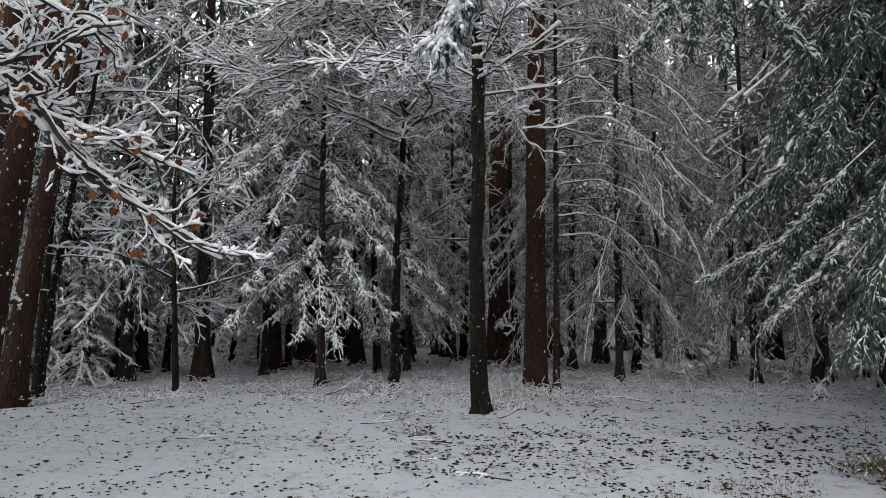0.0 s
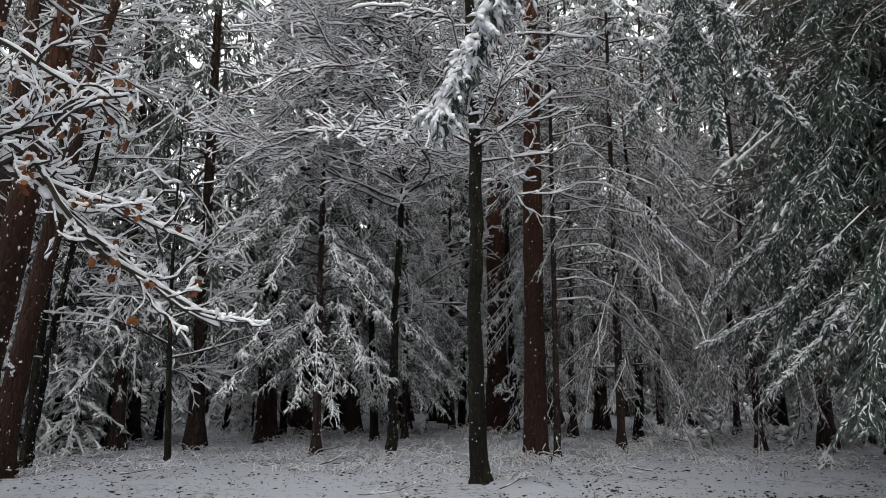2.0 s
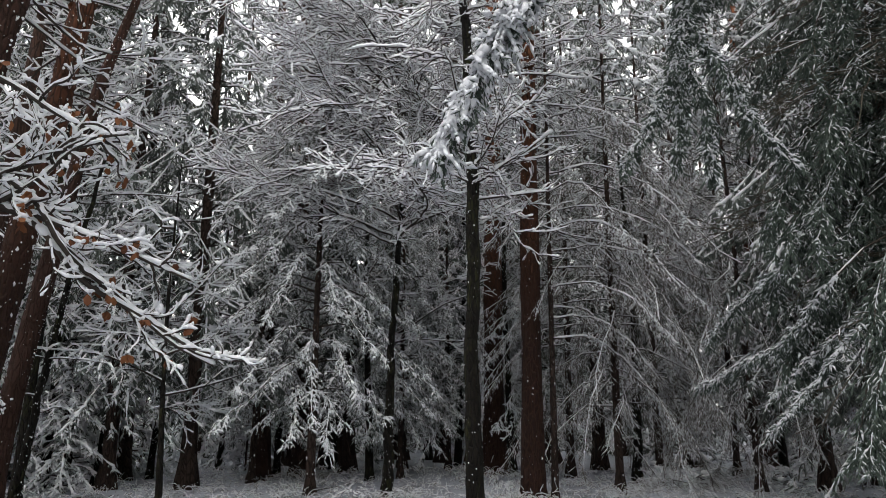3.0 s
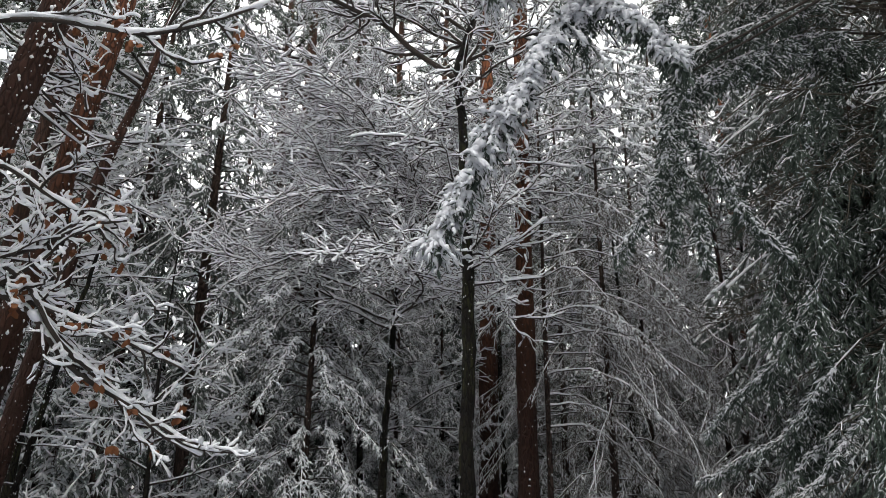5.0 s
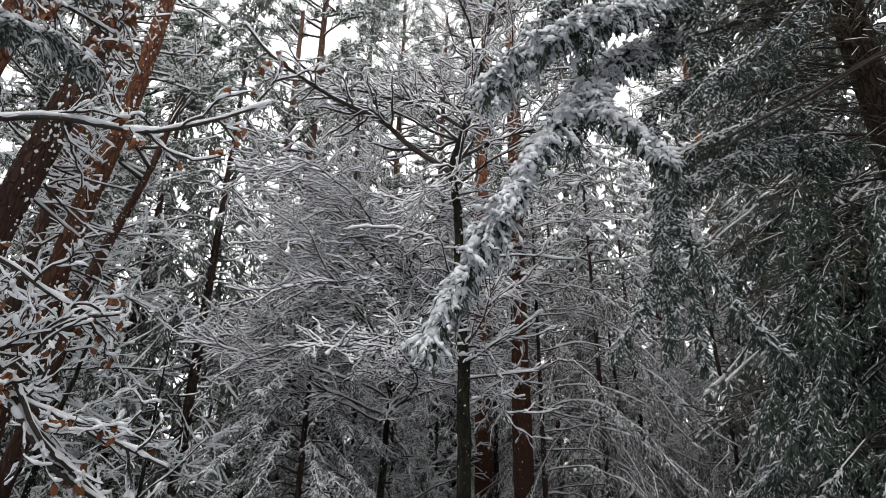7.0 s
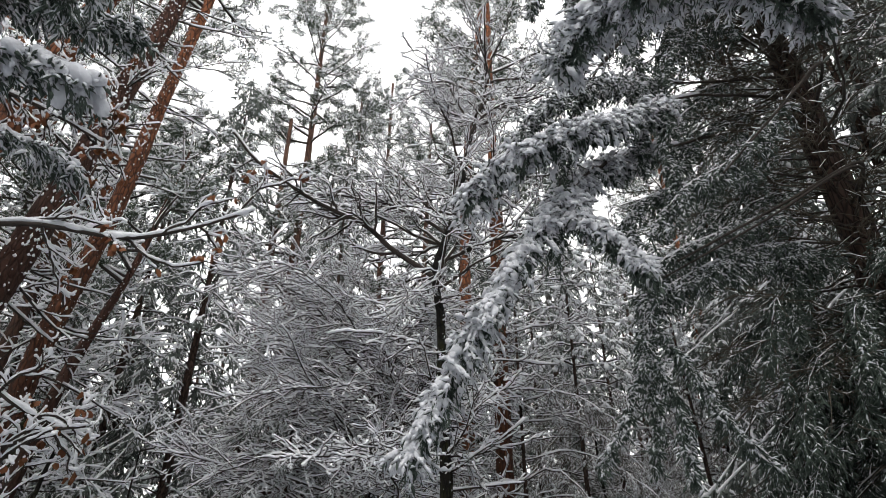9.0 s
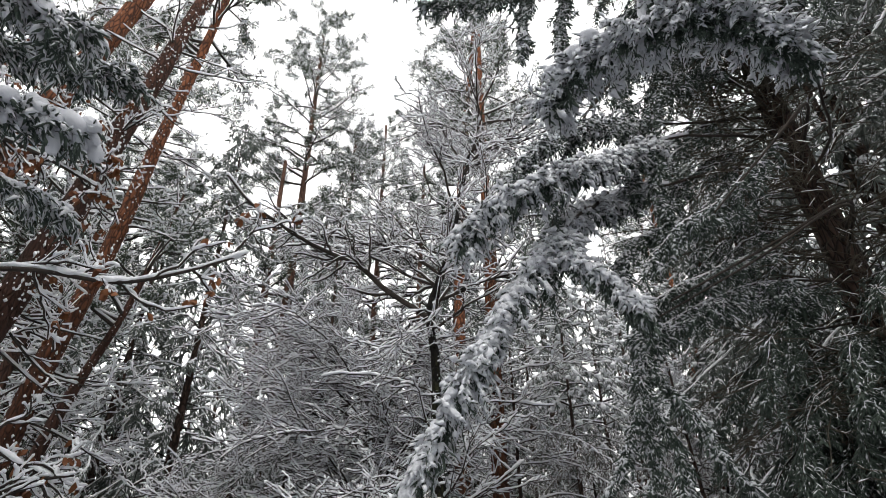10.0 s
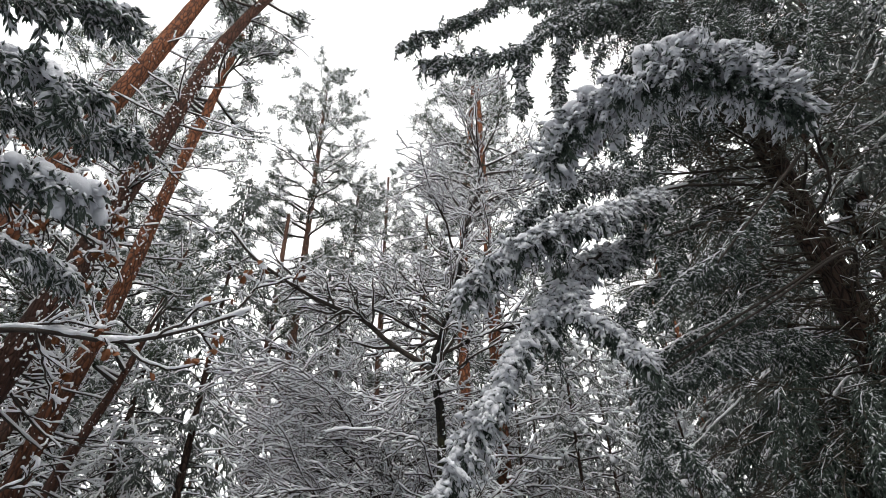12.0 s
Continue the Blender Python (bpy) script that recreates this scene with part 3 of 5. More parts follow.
rng = np.random.default_rng(5)
gx, gy = np.meshgrid(axis_steps(-12, 14, 0.13, 700), axis_steps(3.5, 24, 0.13, 700))
gz = swell(gx, gy)
near = (gx > -12) & (gx < 14) & (gy > 3.5) & (gy < 24)
bumpy = np.array([noise.fractal(Vector((a * 1.3, b * 1.3, 0)), 0.8, 2.1, 5) if k else 0.0 for a, b, k in zip(gx.ravel(), gy.ravel(), near.ravel())]).reshape(gx.shape)
gz = gz + 0.055 * bumpy + 0.012 * np.clip((gy - 11) / 5, 0, 1) * near * np.random.default_rng(6).normal(size=gx.shape)
soup = Soup()
rows_n, cols_n = gx.shape
idx = np.arange(rows_n * cols_n).reshape(rows_n, cols_n)
soup.add(np.stack([gx, gy, gz], 2), np.stack([idx[:-1, :-1], idx[:-1, 1:], idx[1:, 1:], idx[1:, :-1]], 2))
m, n, l, b = material("shaded_ground_snow", 0.8, 0.2)
vec = coords(n, l)
patchy = noise_tex(n, l, vec, 0.55, 5, 0.6)
grain = noise_tex(n, l, vec, 9, 6, 0.75)
both = n.new("ShaderNodeMath")
both.operation = "MULTIPLY_ADD"
both.inputs[1].default_value = 0.55
l.new(patchy, both.inputs[0]), l.new(grain, both.inputs[2])
# bare soil to snow; the snow is greyed, with canopy shade in its colour
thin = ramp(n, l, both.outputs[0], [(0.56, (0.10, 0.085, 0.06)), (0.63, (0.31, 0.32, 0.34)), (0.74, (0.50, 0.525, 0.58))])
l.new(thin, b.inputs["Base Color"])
bump(n, l, b, grain, 0.9, 0.05)
ground = tagged(new("ground", soup.mesh("ground", m)), "forest floor under thin trampled snow, coloured darker for canopy shade", "ground", kind="structure")


def scatter(rng, count, x, y):
    px, py = rng.uniform(*x, count), rng.uniform(*y, count)
    return np.stack([px, py, swell(px, py)], 1)


def litter(rng, count, x, y, size):
    """Dead leaves and clods that show through the snow."""
    s = Soup()
    p = scatter(rng, count, x, y)
    k = rng.integers(0, len(p) // 6, len(p))
    p[:, :2] = p[k, :2] + rng.normal(0, 0.28, (len(p), 2))
    p[:, 2] = swell(p[:, 0], p[:, 1]) + 0.012
    a = rng.uniform(0, 2 * np.pi, len(p))
    lumps(s, rng, p, size * np.minimum(rng.lognormal(0.05, 0.55, len(p)), 2.4), 0.36, CHIP, 0.4, np.stack([np.cos(a), np.sin(a), 0 * a], 1), rng.uniform(0.7, 1.5, (len(p), 1, 1)))
    return s


rng = np.random.default_rng(11)
tagged(new("leaf_litter", litter(rng, 8500, (-7, 9), (4.6, 14), 0.012).mesh("leaf_litter", LITTER)), "dark dead leaves and clods poking through snow", "leaf litter", kind="stuff")
tagged(new("trampled_litter", litter(rng, 3600, (-0.5, 6.5), (4.8, 9.2), 0.013).mesh("trampled_litter", LITTER)), "trampled dark leaves and soil in thin snow", "leaf litter", kind="stuff")


def grass(rng, count, x, y, tall):
    s = Soup()
    p = scatter(rng, count, x, y)
    d = np.stack([rng.normal(0, 0.5, count), rng.normal(0, 0.5, count), np.ones(count)], 1)
    needles(s, rng, p, d, tall * rng.uniform(0.4, 1.3, count), 0.006)
    return s


def frosted_grass(rng, count, x, y, tall):
    """Bent stalks with snow on them, in clumps."""
    p = scatter(rng, count, x, y)
    k = rng.integers(0, max(1, count // 14), count)
    p[:, :2] = np.where(rng.random((count, 1)) < 0.65, p[k, :2] + rng.normal(0, 0.16, (count, 2)), p[:, :2])
    p[:, 2] = swell(p[:, 0], p[:, 1])
    d = np.stack([rng.normal(0, 0.7, count), rng.normal(0, 0.7, count), np.ones(count)], 1)
    q0, q1, r0, r1 = twigs(rng, p, d, tall * rng.uniform(0.5, 1.4, count), 3, 0.5, np.full(count, 0.003))
    a, w = Soup(), Soup()
    prisms(a, q0, q1, r0, r1, 3)
    snow_on(w, rng, q0, q1, r0, r1, 0.012, 3, None, 0.3, 0.9)
    return a, w


stalks, frost = frosted_grass(rng, 5200, (-9, 11), (11.4, 21), 0.20)
tagged(new("dead_grass", stalks.mesh("dead_grass", GRASS)), "bent dead grass and bilberry stalks under the trees", "grass", kind="stuff")
tagged(new("grass_snow", frost.mesh("grass_snow", SNOW)), "snow caught on the dead grass", "snow", kind="stuff")
stalks, frost = frosted_grass(rng, 420, (-6, 6), (6.5, 12), 0.10)
tagged(new("clearing_grass", stalks.mesh("clearing_grass", GRASS)), "sparse dead grass stalks in the snowy clearing", "grass", kind="stuff")
tagged(new("grass_patch", grass(rng, 2200, (1.8, 4.0), (4.8, 6.4), 0.05).mesh("grass_patch", GRASS, False)), "patch of bare dead grass in thin snow", "grass", kind="stuff")


def fallen_stick(seed, x, y, turn, length, r):
    rg, out = random.Random(seed), []
    ob = thing("fallen_stick", "thin dark fallen stick lying on snow", "stick", "fallen sticks", (x, y, ground_height(x, y) + 0.03))
    grow(rg, out, Vector((0, 0, 0)), Vector((math.cos(radians(turn)), math.sin(radians(turn)), 0.08)), length, r, 0, ((4, 2), 0.10, (0.0, 0.05, 0.1), (0.12, 0.1, 0.08), 0.4))
    p0, p1, r0, r1, lv, end = segments(out)
    p0[:, 2], p1[:, 2] = np.maximum(p0[:, 2], -0.01), np.maximum(p1[:, 2], -0.01)
    s, w = Soup(), Soup()
    r0, r1 = r0 * 0.6, r1 * 0.6
    prisms(s, p0, p1, r0, r1, 5)
    snow_on(w, np.random.default_rng(seed), p0, p1, r0, r1, 0.012, 4, 0.8, 0.2, 0.5)
    part("wood", s, TWIG, ob)
    part("snow", w, SNOW, ob, kind="stuff")


for k, (x, y, turn, ln, r) in enumerate([(-2.1, 12.4, 55, 1.1, 0.02), (-1.9, 12.6, 20, 0.8, 0.015), (-3.1, 8.2, 25, 0.5, 0.008), (-1.1, 9.4, 15, 0.9, 0.01), (-4.9, 11.0, 5, 0.5, 0.016),
                                         (0.1, 8.0, 170, 0.45, 0.014), (0.8, 10.0, 30, 0.5, 0.014), (0.6, 6.2, 160, 0.5, 0.012), (-2.6, 14.5, 10, 0.9, 0.016), (3.4, 11.6, 160, 0.7, 0.012), (-0.4, 6.9, 20, 0.3, 0.01)]):
    fallen_stick(40 + k, x, y, turn, ln, r)


# ---- pines with tall bare trunks ----
def at_ground(x, y):
    return (x, y, ground_height(x, y))


TALL = "tall pine with bare reddish-brown trunk flecked with snow"
pine("pine_tree", TALL, 1, [at_ground(1.77, 13.45), (1.85, 13.3, 7.2), (1.93, 13.25, 12.9), (2.1, 13.2, 22.0)], 0.215, 0.72, 2.2, 26, 20)
pine("pine_tree", TALL, 2, [at_ground(1.44, 18.2), (1.49, 17.95, 8.2), (1.67, 17.9, 17.0), (2.6, 17.7, 28.5)], 0.27, 0.62, 2.8, 46, 26)
pine("pine_tree", TALL, 3, [at_ground(-3.54, 18.9), (-4.05, 19.3, 10.8), (-4.15, 19.4, 19.6), (-4.3, 19.4, 31.0)], 0.22, 0.66, 3.0, 44, 26, bark=BACK_BARK)
pine("pine_tree", "tall pine with orange upper trunk, leaning over the clearing", 4, [(-6.2, 9.2, 0.0), (-5.87, 9.3, 2.89), (-5.79, 9.35, 3.92), (-5.62, 9.46, 5.49), (-5.53, 9.48, 6.8), (-5.26, 9.63, 9.35), (-5.12, 9.69, 11.9), (-4.88, 9.78, 15.33), (-4.7, 9.9, 19.0)], 0.215, 0.80, 2.0, 16, 20, flecks=1500, fleck_size=0.010, stubs=30, taper=0.62)
pine("pine_tree", "leaning pine with dark snow-flecked trunk and bare stubs", 5, [(-5.9, 6.9, 0.0), (-5.4, 7.2, 3.5), (-5.13, 7.37, 6.21), (-4.83, 7.51, 8.42), (-4.67, 7.61, 10.07), (-4.45, 7.74, 12.18), (-4.16, 7.9, 14.94), (-3.72, 8.11, 17.18), (-3.0, 8.5, 20.0)], 0.25, 0.86, 1.8, 12, 20, flecks=1700, fleck_size=0.011, stubs=34, taper=0.62, bark=DARK_PINE_BARK)
pine("pine_tree", "leaning pine with bright orange upper trunk", 6, [(-6.6, 6.3, 0.0), (-5.95, 6.75, 6.0), (-5.28, 7.22, 12.1), (-5.1, 7.35, 13.57), (-4.8, 7.56, 16.3), (-4.4, 7.8, 19.5)], 0.27, 0.88, 1.6, 10, 18, taper=0.5)
pine("pine_tree", "pine with dark red-brown snow-flecked trunk beside the clearing", 14, [at_ground(-6.9, 11.15), (-6.67, 11.28, 2.45), (-6.35, 11.46, 5.4), (-6.15, 11.57, 7.2), (-5.68, 11.81, 9.6), (-5.3, 12.0, 13.0)], 0.20, 0.7, 1.6, 16, 20, flecks=900, taper=0.88, bark=DARK_PINE_BARK)
pine("pine_tree", TALL, 7, [at_ground(-4.44, 18.2), (-4.6, 18.5, 9.0), (-4.8, 18.6, 21.0)], 0.22, 0.7, 2.0, 26, 20, bark=BACK_BARK)
pine("pine_tree", TALL, 8, [at_ground(9.75, 21.3), (10.0, 21.3, 9.0), (10.3, 21.4, 24.0)], 0.26, 0.7, 2.4, 30, 20)
pine("pine_tree", TALL, 9, [at_ground(0.17, 23.5), (0.2, 23.5, 10.0), (0.6, 23.5, 26.0)], 0.2, 0.66, 2.4, 36, 22, bark=BACK_BARK)
pine("pine_tree", TALL, 10, [at_ground(-3.0, 22.6), (-2.9, 22.6, 10.0), (-2.7, 22.8, 27.0)], 0.21, 0.66, 2.4, 36, 22, bark=BACK_BARK)
pine("pine_tree", TALL, 12, [at_ground(10.9, 24.7), (11.0, 24.7, 10.0), (11.1, 24.8, 25.0)], 0.2, 0.66, 2.4, 30, 20, bark=BACK_BARK)
pine("pine_tree", TALL, 13, [at_ground(13.0, 26.8), (13.0, 26.8, 10.0), (13.1, 26.8, 25.0)], 0.3, 0.66, 2.4, 30, 20, bark=BACK_BARK)

for k, (x, y, h, lean) in enumerate([(-9.8, 17.0, 25, 1.0), (-11.5, 13.0, 24, 1.4), (-1.6, 24.5, 30, 0.2), (3.6, 22.5, 30, -0.2), (-12.5, 19.0, 29, 1.0), (-8.8, 13.2, 21, 1.2)]):
    pine("pine_tree", "tall pine at the back with snowy needle crown", 400 + k, [at_ground(x, y), (x + lean * 0.4, y, h * 0.5), (x + lean, y, h)], 0.2, 0.5, 2.9, 40, 22, flecks=60, stubs=14, bark=BACK_BARK)


# ---- thin dark trunks and saplings ----
def pole_tree(seed, base, top, radius, height_share=1.0, twigs_n=10, label="thin dark tree trunk with dead snowy twigs", mat=None):
    rng = np.random.default_rng(seed)
    base, top = np.array(base, float), np.array(top, float)
    tree = thing("young_tree", label, "tree", "thin trunks", base)
    mid = (base + top) / 2 + rng.normal(0, 0.08, 3)
    path = curve([base - base, mid - base, top - base], 24)
    path[0, 2] -= 0.12
    path[1:-1, :2] += rng.normal(0, 0.012, (22, 2))
    soup, r = trunk_soup(rng, path, radius, 12, 0.25, 0.75)
    part("trunk", soup, mat or DARK_BARK, tree)
    part("bark_snow", bark_snow(rng, path, r, 360, 0, 0.6, 0.006), SNOW, tree, kind="stuff")
    gen, out = random.Random(seed), []
    for i in range(twigs_n):
        c = path[int(rng.uniform(0.12, 0.98) * 23)]
        a = rng.uniform(0, 2 * np.pi)
        grow(gen, out, Vector(c), Vector((math.cos(a), math.sin(a), rng.uniform(-0.2, 0.35))).normalized(), rng.uniform(0.5, 1.5), 0.012, 0, ((5, 3), 0.16, (0.25, 0.2, 0.2), (0.2, 0.16, 0.12), 0.45))
    p0, p1, r0, r1, lv, end = segments(out)
    wood, white = Soup(), Soup()
    prisms(wood, p0, p1, r0, r1, 4)
    snow_on(white, rng, p0, p1, r0, r1, 0.022, 4, 0.8, 0.25, 0.9)
    part("twig_wood", wood, TWIG, tree, kind="stuff")
    part("snow", white, SNOW, tree, kind="stuff")


POLES = [(1.88, 18.2, 0.10, 0.0, 10), (-0.32, 24.7, 0.13, 0, 12), (-3.2, 21.8, 0.15, 0, 12), (-4.25, 19.2, 0.09, 0, 9),
         (-7.43, 15.9, 0.09, 0.3, 9), (-7.19, 18.2, 0.085, 0.2, 9), (-9.2, 21.3, 0.1, 0.2, 10), (-6.9, 11.9, 0.08, 1.0, 7), (-6.1, 20.2, 0.08, 0.2, 9), (13.66, 22.1, 0.16, 0, 10),
         (12.2, 24.5, 0.1, 0, 9), (0.9, 27.0, 0.14, 0, 12), (-1.4, 26.0, 0.12, 0, 12), (4.6, 16.6, 0.11, 0, 8), (-8.6, 27.0, 0.1, 0.3, 12), (-5.9, 27.5, 0.12, 0.1, 12)]
for k, (x, y, r, lean, h) in enumerate(POLES):
    pole_tree(100 + k, at_ground(x, y), (x + lean, y, h), r, twigs_n=8 if y > 17 else 12)


# ---- bare broad-leaved trees in the middle: slim dark trunks, dense snowy crowns ----
def snowy_limb(rng, tree, c, d, length, radius, spec, thick=1.0):
    p0, p1, r0, r1, lv, end = sprig(rng, c, d, length, radius, spec)
    wood, fine, white = Soup(), Soup(), Soup()
    prisms(wood, p0[lv == 0], p1[lv == 0], r0[lv == 0], r1[lv == 0], 6)
    prisms(fine, p0[lv > 0], p1[lv > 0], r0[lv > 0] + 0.004, r1[lv > 0] + 0.003, 3)
    depth = np.array([0.030, 0.024, 0.021, 0.018])[lv.astype(int)] * thick * rng.lognormal(-0.05, 0.18, len(lv))
    for sel, tips in ((end, 1.0), (~end, None)):
        snow_on(white, rng, p0[sel], p1[sel], r0[sel] * 0.5 + 0.003, r1[sel] * 0.5 + 0.003, depth[sel], 4, tips, 0.24, 0.95, 0.8, 0.6)
    ob = part("limb", wood, TWIG, tree)
    part("twig_wood", fine, TWIG, ob, kind="stuff")
    part("snow", white, SNOW, ob, "thick snow along every twig", kind="stuff")


def stem(tree, rng, points, radius):
    path = curve(points, 60)
    for axis, f, ph in ((0, 1.3, 0.0), (1, 0.9, 2.0), (0, 3.1, 1.0)):
        path[:, axis] += 0.035 / f * np.sin(path[:, 2] * f + ph + rng.uniform(0, 3)) * np.clip(path[:, 2], 0, 1)
    path[1:-1, :2] += rng.normal(0, 0.010, (58, 2))
    soup, r = trunk_soup(rng, path, radius, 14, 0.3, 0.88, 0.06)
    part("trunk", soup, DARK_BARK, tree)
    part("bark_snow", bark_snow(rng, path, r, 260, 0, 0.6, 0.006), SNOW, tree, kind="stuff")
    return path


def at_height(path, z):
    return path[int(np.argmin(np.abs(path[:, 2] - z)))]


def forked_tree(seed):
    rng = np.random.default_rng(seed)
    tree = thing("broadleaf_tree", "slim bare tree with dark forking trunk and snowy upper crown", "tree", "bare snowy trees", at_ground(0.58, 10.85))
    path = stem(tree, rng, [(0, 0, -0.15), (-0.05, -0.05, 2.8), (-0.04, -0.15, 5.5), (-0.12, -0.18, 8.0), (-0.22, -0.2, 9.0), (0.25, -0.22, 10.6), (0.6, -0.25, 12.6), (1.1, -0.3, 14.8)], 0.135)
    spec = ((0.22, 0.14, 0.02, 4.6, 0.6, 1.3, 0.1), (0.125, 0.27, 0.10, 5.2, 0.20, 0.6, 0.4), (0.10, 0.34, 0.2, 2.6, 0.10, 0.24, 0.6), (0.08, 0.3, 0, 0, 0, 0, 0))
    snowy_limb(rng, tree, at_height(path, 8.9), (-0.92, -0.05, 0.62), 4.6, 0.060, spec)
    snowy_limb(rng, tree, at_height(path, 9.8), (-0.75, -0.1, 0.85), 3.2, 0.040, spec)
    for i in range(27):
        z, a = rng.uniform(8.4, 14.2), rng.uniform(0, 2 * np.pi)
        snowy_limb(rng, tree, at_height(path, z), (math.cos(a), math.sin(a), rng.uniform(0.35, 1.0)), rng.uniform(2.4, 3.9) * (1.25 - z / 28), 0.030, spec)
    spec = ((0.16, 0.16, 0.03, 4.5, 0.3, 0.8, 0.2), (0.11, 0.25, 0.1, 4.0, 0.15, 0.35, 0.3), (0.09, 0.3, 0, 0, 0, 0, 0))
    for z, a, ln in ((5.35, -20, 1.5), (5.2, 200, 1.3), (5.6, -50, 1.6), (6.2, 20, 1.8), (6.4, 230, 1.5), (7.0, -10, 2.0), (7.4, 190, 2.0), (5.0, -10, 1.7), (5.45, 10, 1.6)):
        snowy_limb(rng, tree, at_height(path, z), (math.cos(radians(a)), math.sin(radians(a)), 0.3), ln, 0.018, spec, 1.1)


def dome_tree(seed):
    rng = np.random.default_rng(seed)
    tree = thing("broadleaf_tree", "slim bare tree with a dome of drooping snow-lined boughs", "tree", "bare snowy trees", at_ground(-0.99, 14.1))
    path = stem(tree, rng, [(0, 0, -0.15), (0.08, 0, 3.0), (0.2, -0.1, 6.0), (0.45, -0.2, 9.3)], 0.105)
    spec = ((0.22, 0.13, 0.28, 5.0, 0.6, 1.4, 0.1), (0.125, 0.25, 0.34, 5.2, 0.25, 0.7, 0.6), (0.10, 0.32, 0.2, 2.6, 0.10, 0.28, 1.0), (0.085, 0.3, 0, 0, 0, 0, 0))
    n = 46
    for i in range(n):
        a = radians(178 + 190 * ((i * 0.618) % 1)) if i < 42 else radians(rng.uniform(20, 170))
        z = 5.0 + 4.1 * (i + rng.random()) / n
        snowy_limb(rng, tree, at_height(path, z), (math.cos(a), math.sin(a), rng.uniform(0.25, 0.65)), rng.uniform(3.0, 5.4), 0.022, spec)



forked_tree(21)
dome_tree(22)


# ---- oak boughs that reach in from the side, with a few brown leaves ----
def oak():
    rng, gen = np.random.default_rng(31), random.Random(31)
    base = np.array(at_ground(-6.2, 4.6))
    tree = thing("oak_tree", "young oak with snow-laden boughs and a few brown leaves", "tree", "", base)
    path = curve([(0, 0, -0.15), (0.1, 0.2, 3.0), (0.0, 0.3, 6.0), (0.2, 0.2, 10.0)], 30)
    soup, r = trunk_soup(rng, path, 0.14, 14, 0.3, 0.8)
    part("trunk", soup, DARK_BARK, tree)
    boughs = [[(-4.9, 5.4, 3.5), (-4.18, 5.92, 3.44), (-3.61, 5.99, 3.2), (-3.2, 6.1, 2.72), (-2.7, 6.39, 2.4), (-2.09, 6.66, 2.06), (-1.74, 6.76, 2.04)],
              [(-4.9, 5.3, 3.9), (-4.15, 5.84, 3.71), (-3.63, 5.91, 3.43), (-3.31, 6.0, 2.95), (-2.88, 6.3, 2.55), (-2.43, 6.53, 2.15), (-2.14, 6.65, 2.0)],
              [(-4.9, 5.4, 3.0), (-4.19, 5.95, 3.29), (-3.58, 5.89, 3.58), (-3.27, 5.94, 3.91), (-2.96, 6.16, 4.07)],
              [(-5.6, 4.9, 5.4), (-4.03, 5.03, 5.53), (-3.49, 5.08, 5.6), (-2.62, 5.3, 5.63), (-2.13, 5.29, 5.75), (-1.59, 5.3, 5.99)],
              [(-4.9, 5.3, 3.9), (-4.16, 5.87, 3.62), (-3.57, 6.0, 3.26), (-3.06, 6.09, 3.08), (-2.73, 6.28, 2.94), (-2.35, 6.47, 2.78)],
              [(-4.9, 5.3, 3.4), (-4.17, 5.89, 3.62), (-3.58, 5.86, 3.73), (-3.14, 5.8, 3.93), (-2.83, 5.91, 4.03)],
              [(-5.6, 4.9, 4.4), (-4.3, 5.6, 4.6), (-3.8, 5.7, 4.4), (-3.4, 5.8, 4.15), (-3.0, 5.9, 4.0)]]
    for i in range(4):
        z, a, ln = rng.uniform(7.0, 9.4), radians(rng.uniform(15, 75)), rng.uniform(2.0, 3.4)
        out, o = np.array([math.cos(a), math.sin(a), 0]), base + UP * z
        boughs.append([tuple(o + out * ln * 0.3 + UP * 0.25), tuple(o + out * ln * 0.65 + UP * rng.uniform(0.0, 0.5)), tuple(o + out * ln + UP * rng.uniform(-0.6, 0.4))])
    ends = []
    for b in boughs:
        z = b[0][2] - 0.6
        c = path[int(np.argmin(np.abs(path[:, 2] - z)))] + base
        sp = curve([tuple(c)] + b, 30) - base
        out, k = [], len(sp)
        rad = np.linspace(0.042, 0.008, k)
        for i in range(k - 1):
            out.append((*sp[i], *sp[i + 1], rad[i], rad[i + 1], 0, i == k - 2))
            if i > 5 and gen.random() < 0.66:
                d = Vector(sp[i + 1] - sp[i]).normalized()
                side = d.cross(Vector((0, 0, 1))).normalized() * gen.choice((-1, 1))
                w = (d * 0.7 + side * 0.35 + Vector((0, 0, gen.gauss(0.05, 0.5)))).normalized()
                grow(gen, out, Vector(sp[i]), w, gen.uniform(0.3, 0.95), 0.011, 1, ((0, 3.5, 1.5), 0.27, (0, 0.3, 0.2, 0.2), (0.1, 0.08, 0.07, 0.06), 0.45))
        p0, p1, r0, r1, lv, end = segments(out)
        wood, white = Soup(), Soup()
        prisms(wood, p0, p1, r0 + 0.003, r1 + 0.003, 6)
        depth = np.where(lv == 0, 0.027, 0.017)
        for sel, tips in ((end, 1.0), (~end, None)):
            snow_on(white, rng, p0[sel], p1[sel], r0[sel], r1[sel], depth[sel], 7, tips, 0.2, 0.97)
        j = np.nonzero(rng.random(len(p0)) < 0.3)[0]
        lumps(white, rng, (p0[j] + p1[j]) / 2 + UP * 0.018, np.where(lv[j] == 0, 0.029, 0.018) * rng.lognormal(0, 0.25, len(j)), 0.75, BALL1, 0.05, p1[j] - p0[j], rng.uniform(1.3, 2.6, (len(j), 1, 1)))
        bough = part("bough", wood, TWIG, tree)
        part("snow", white, SNOW, bough, "thick rolls of snow on the bough", kind="stuff")
        ends += [p1[i] for i in np.nonzero(end)[0]]
    ends = np.array(ends)
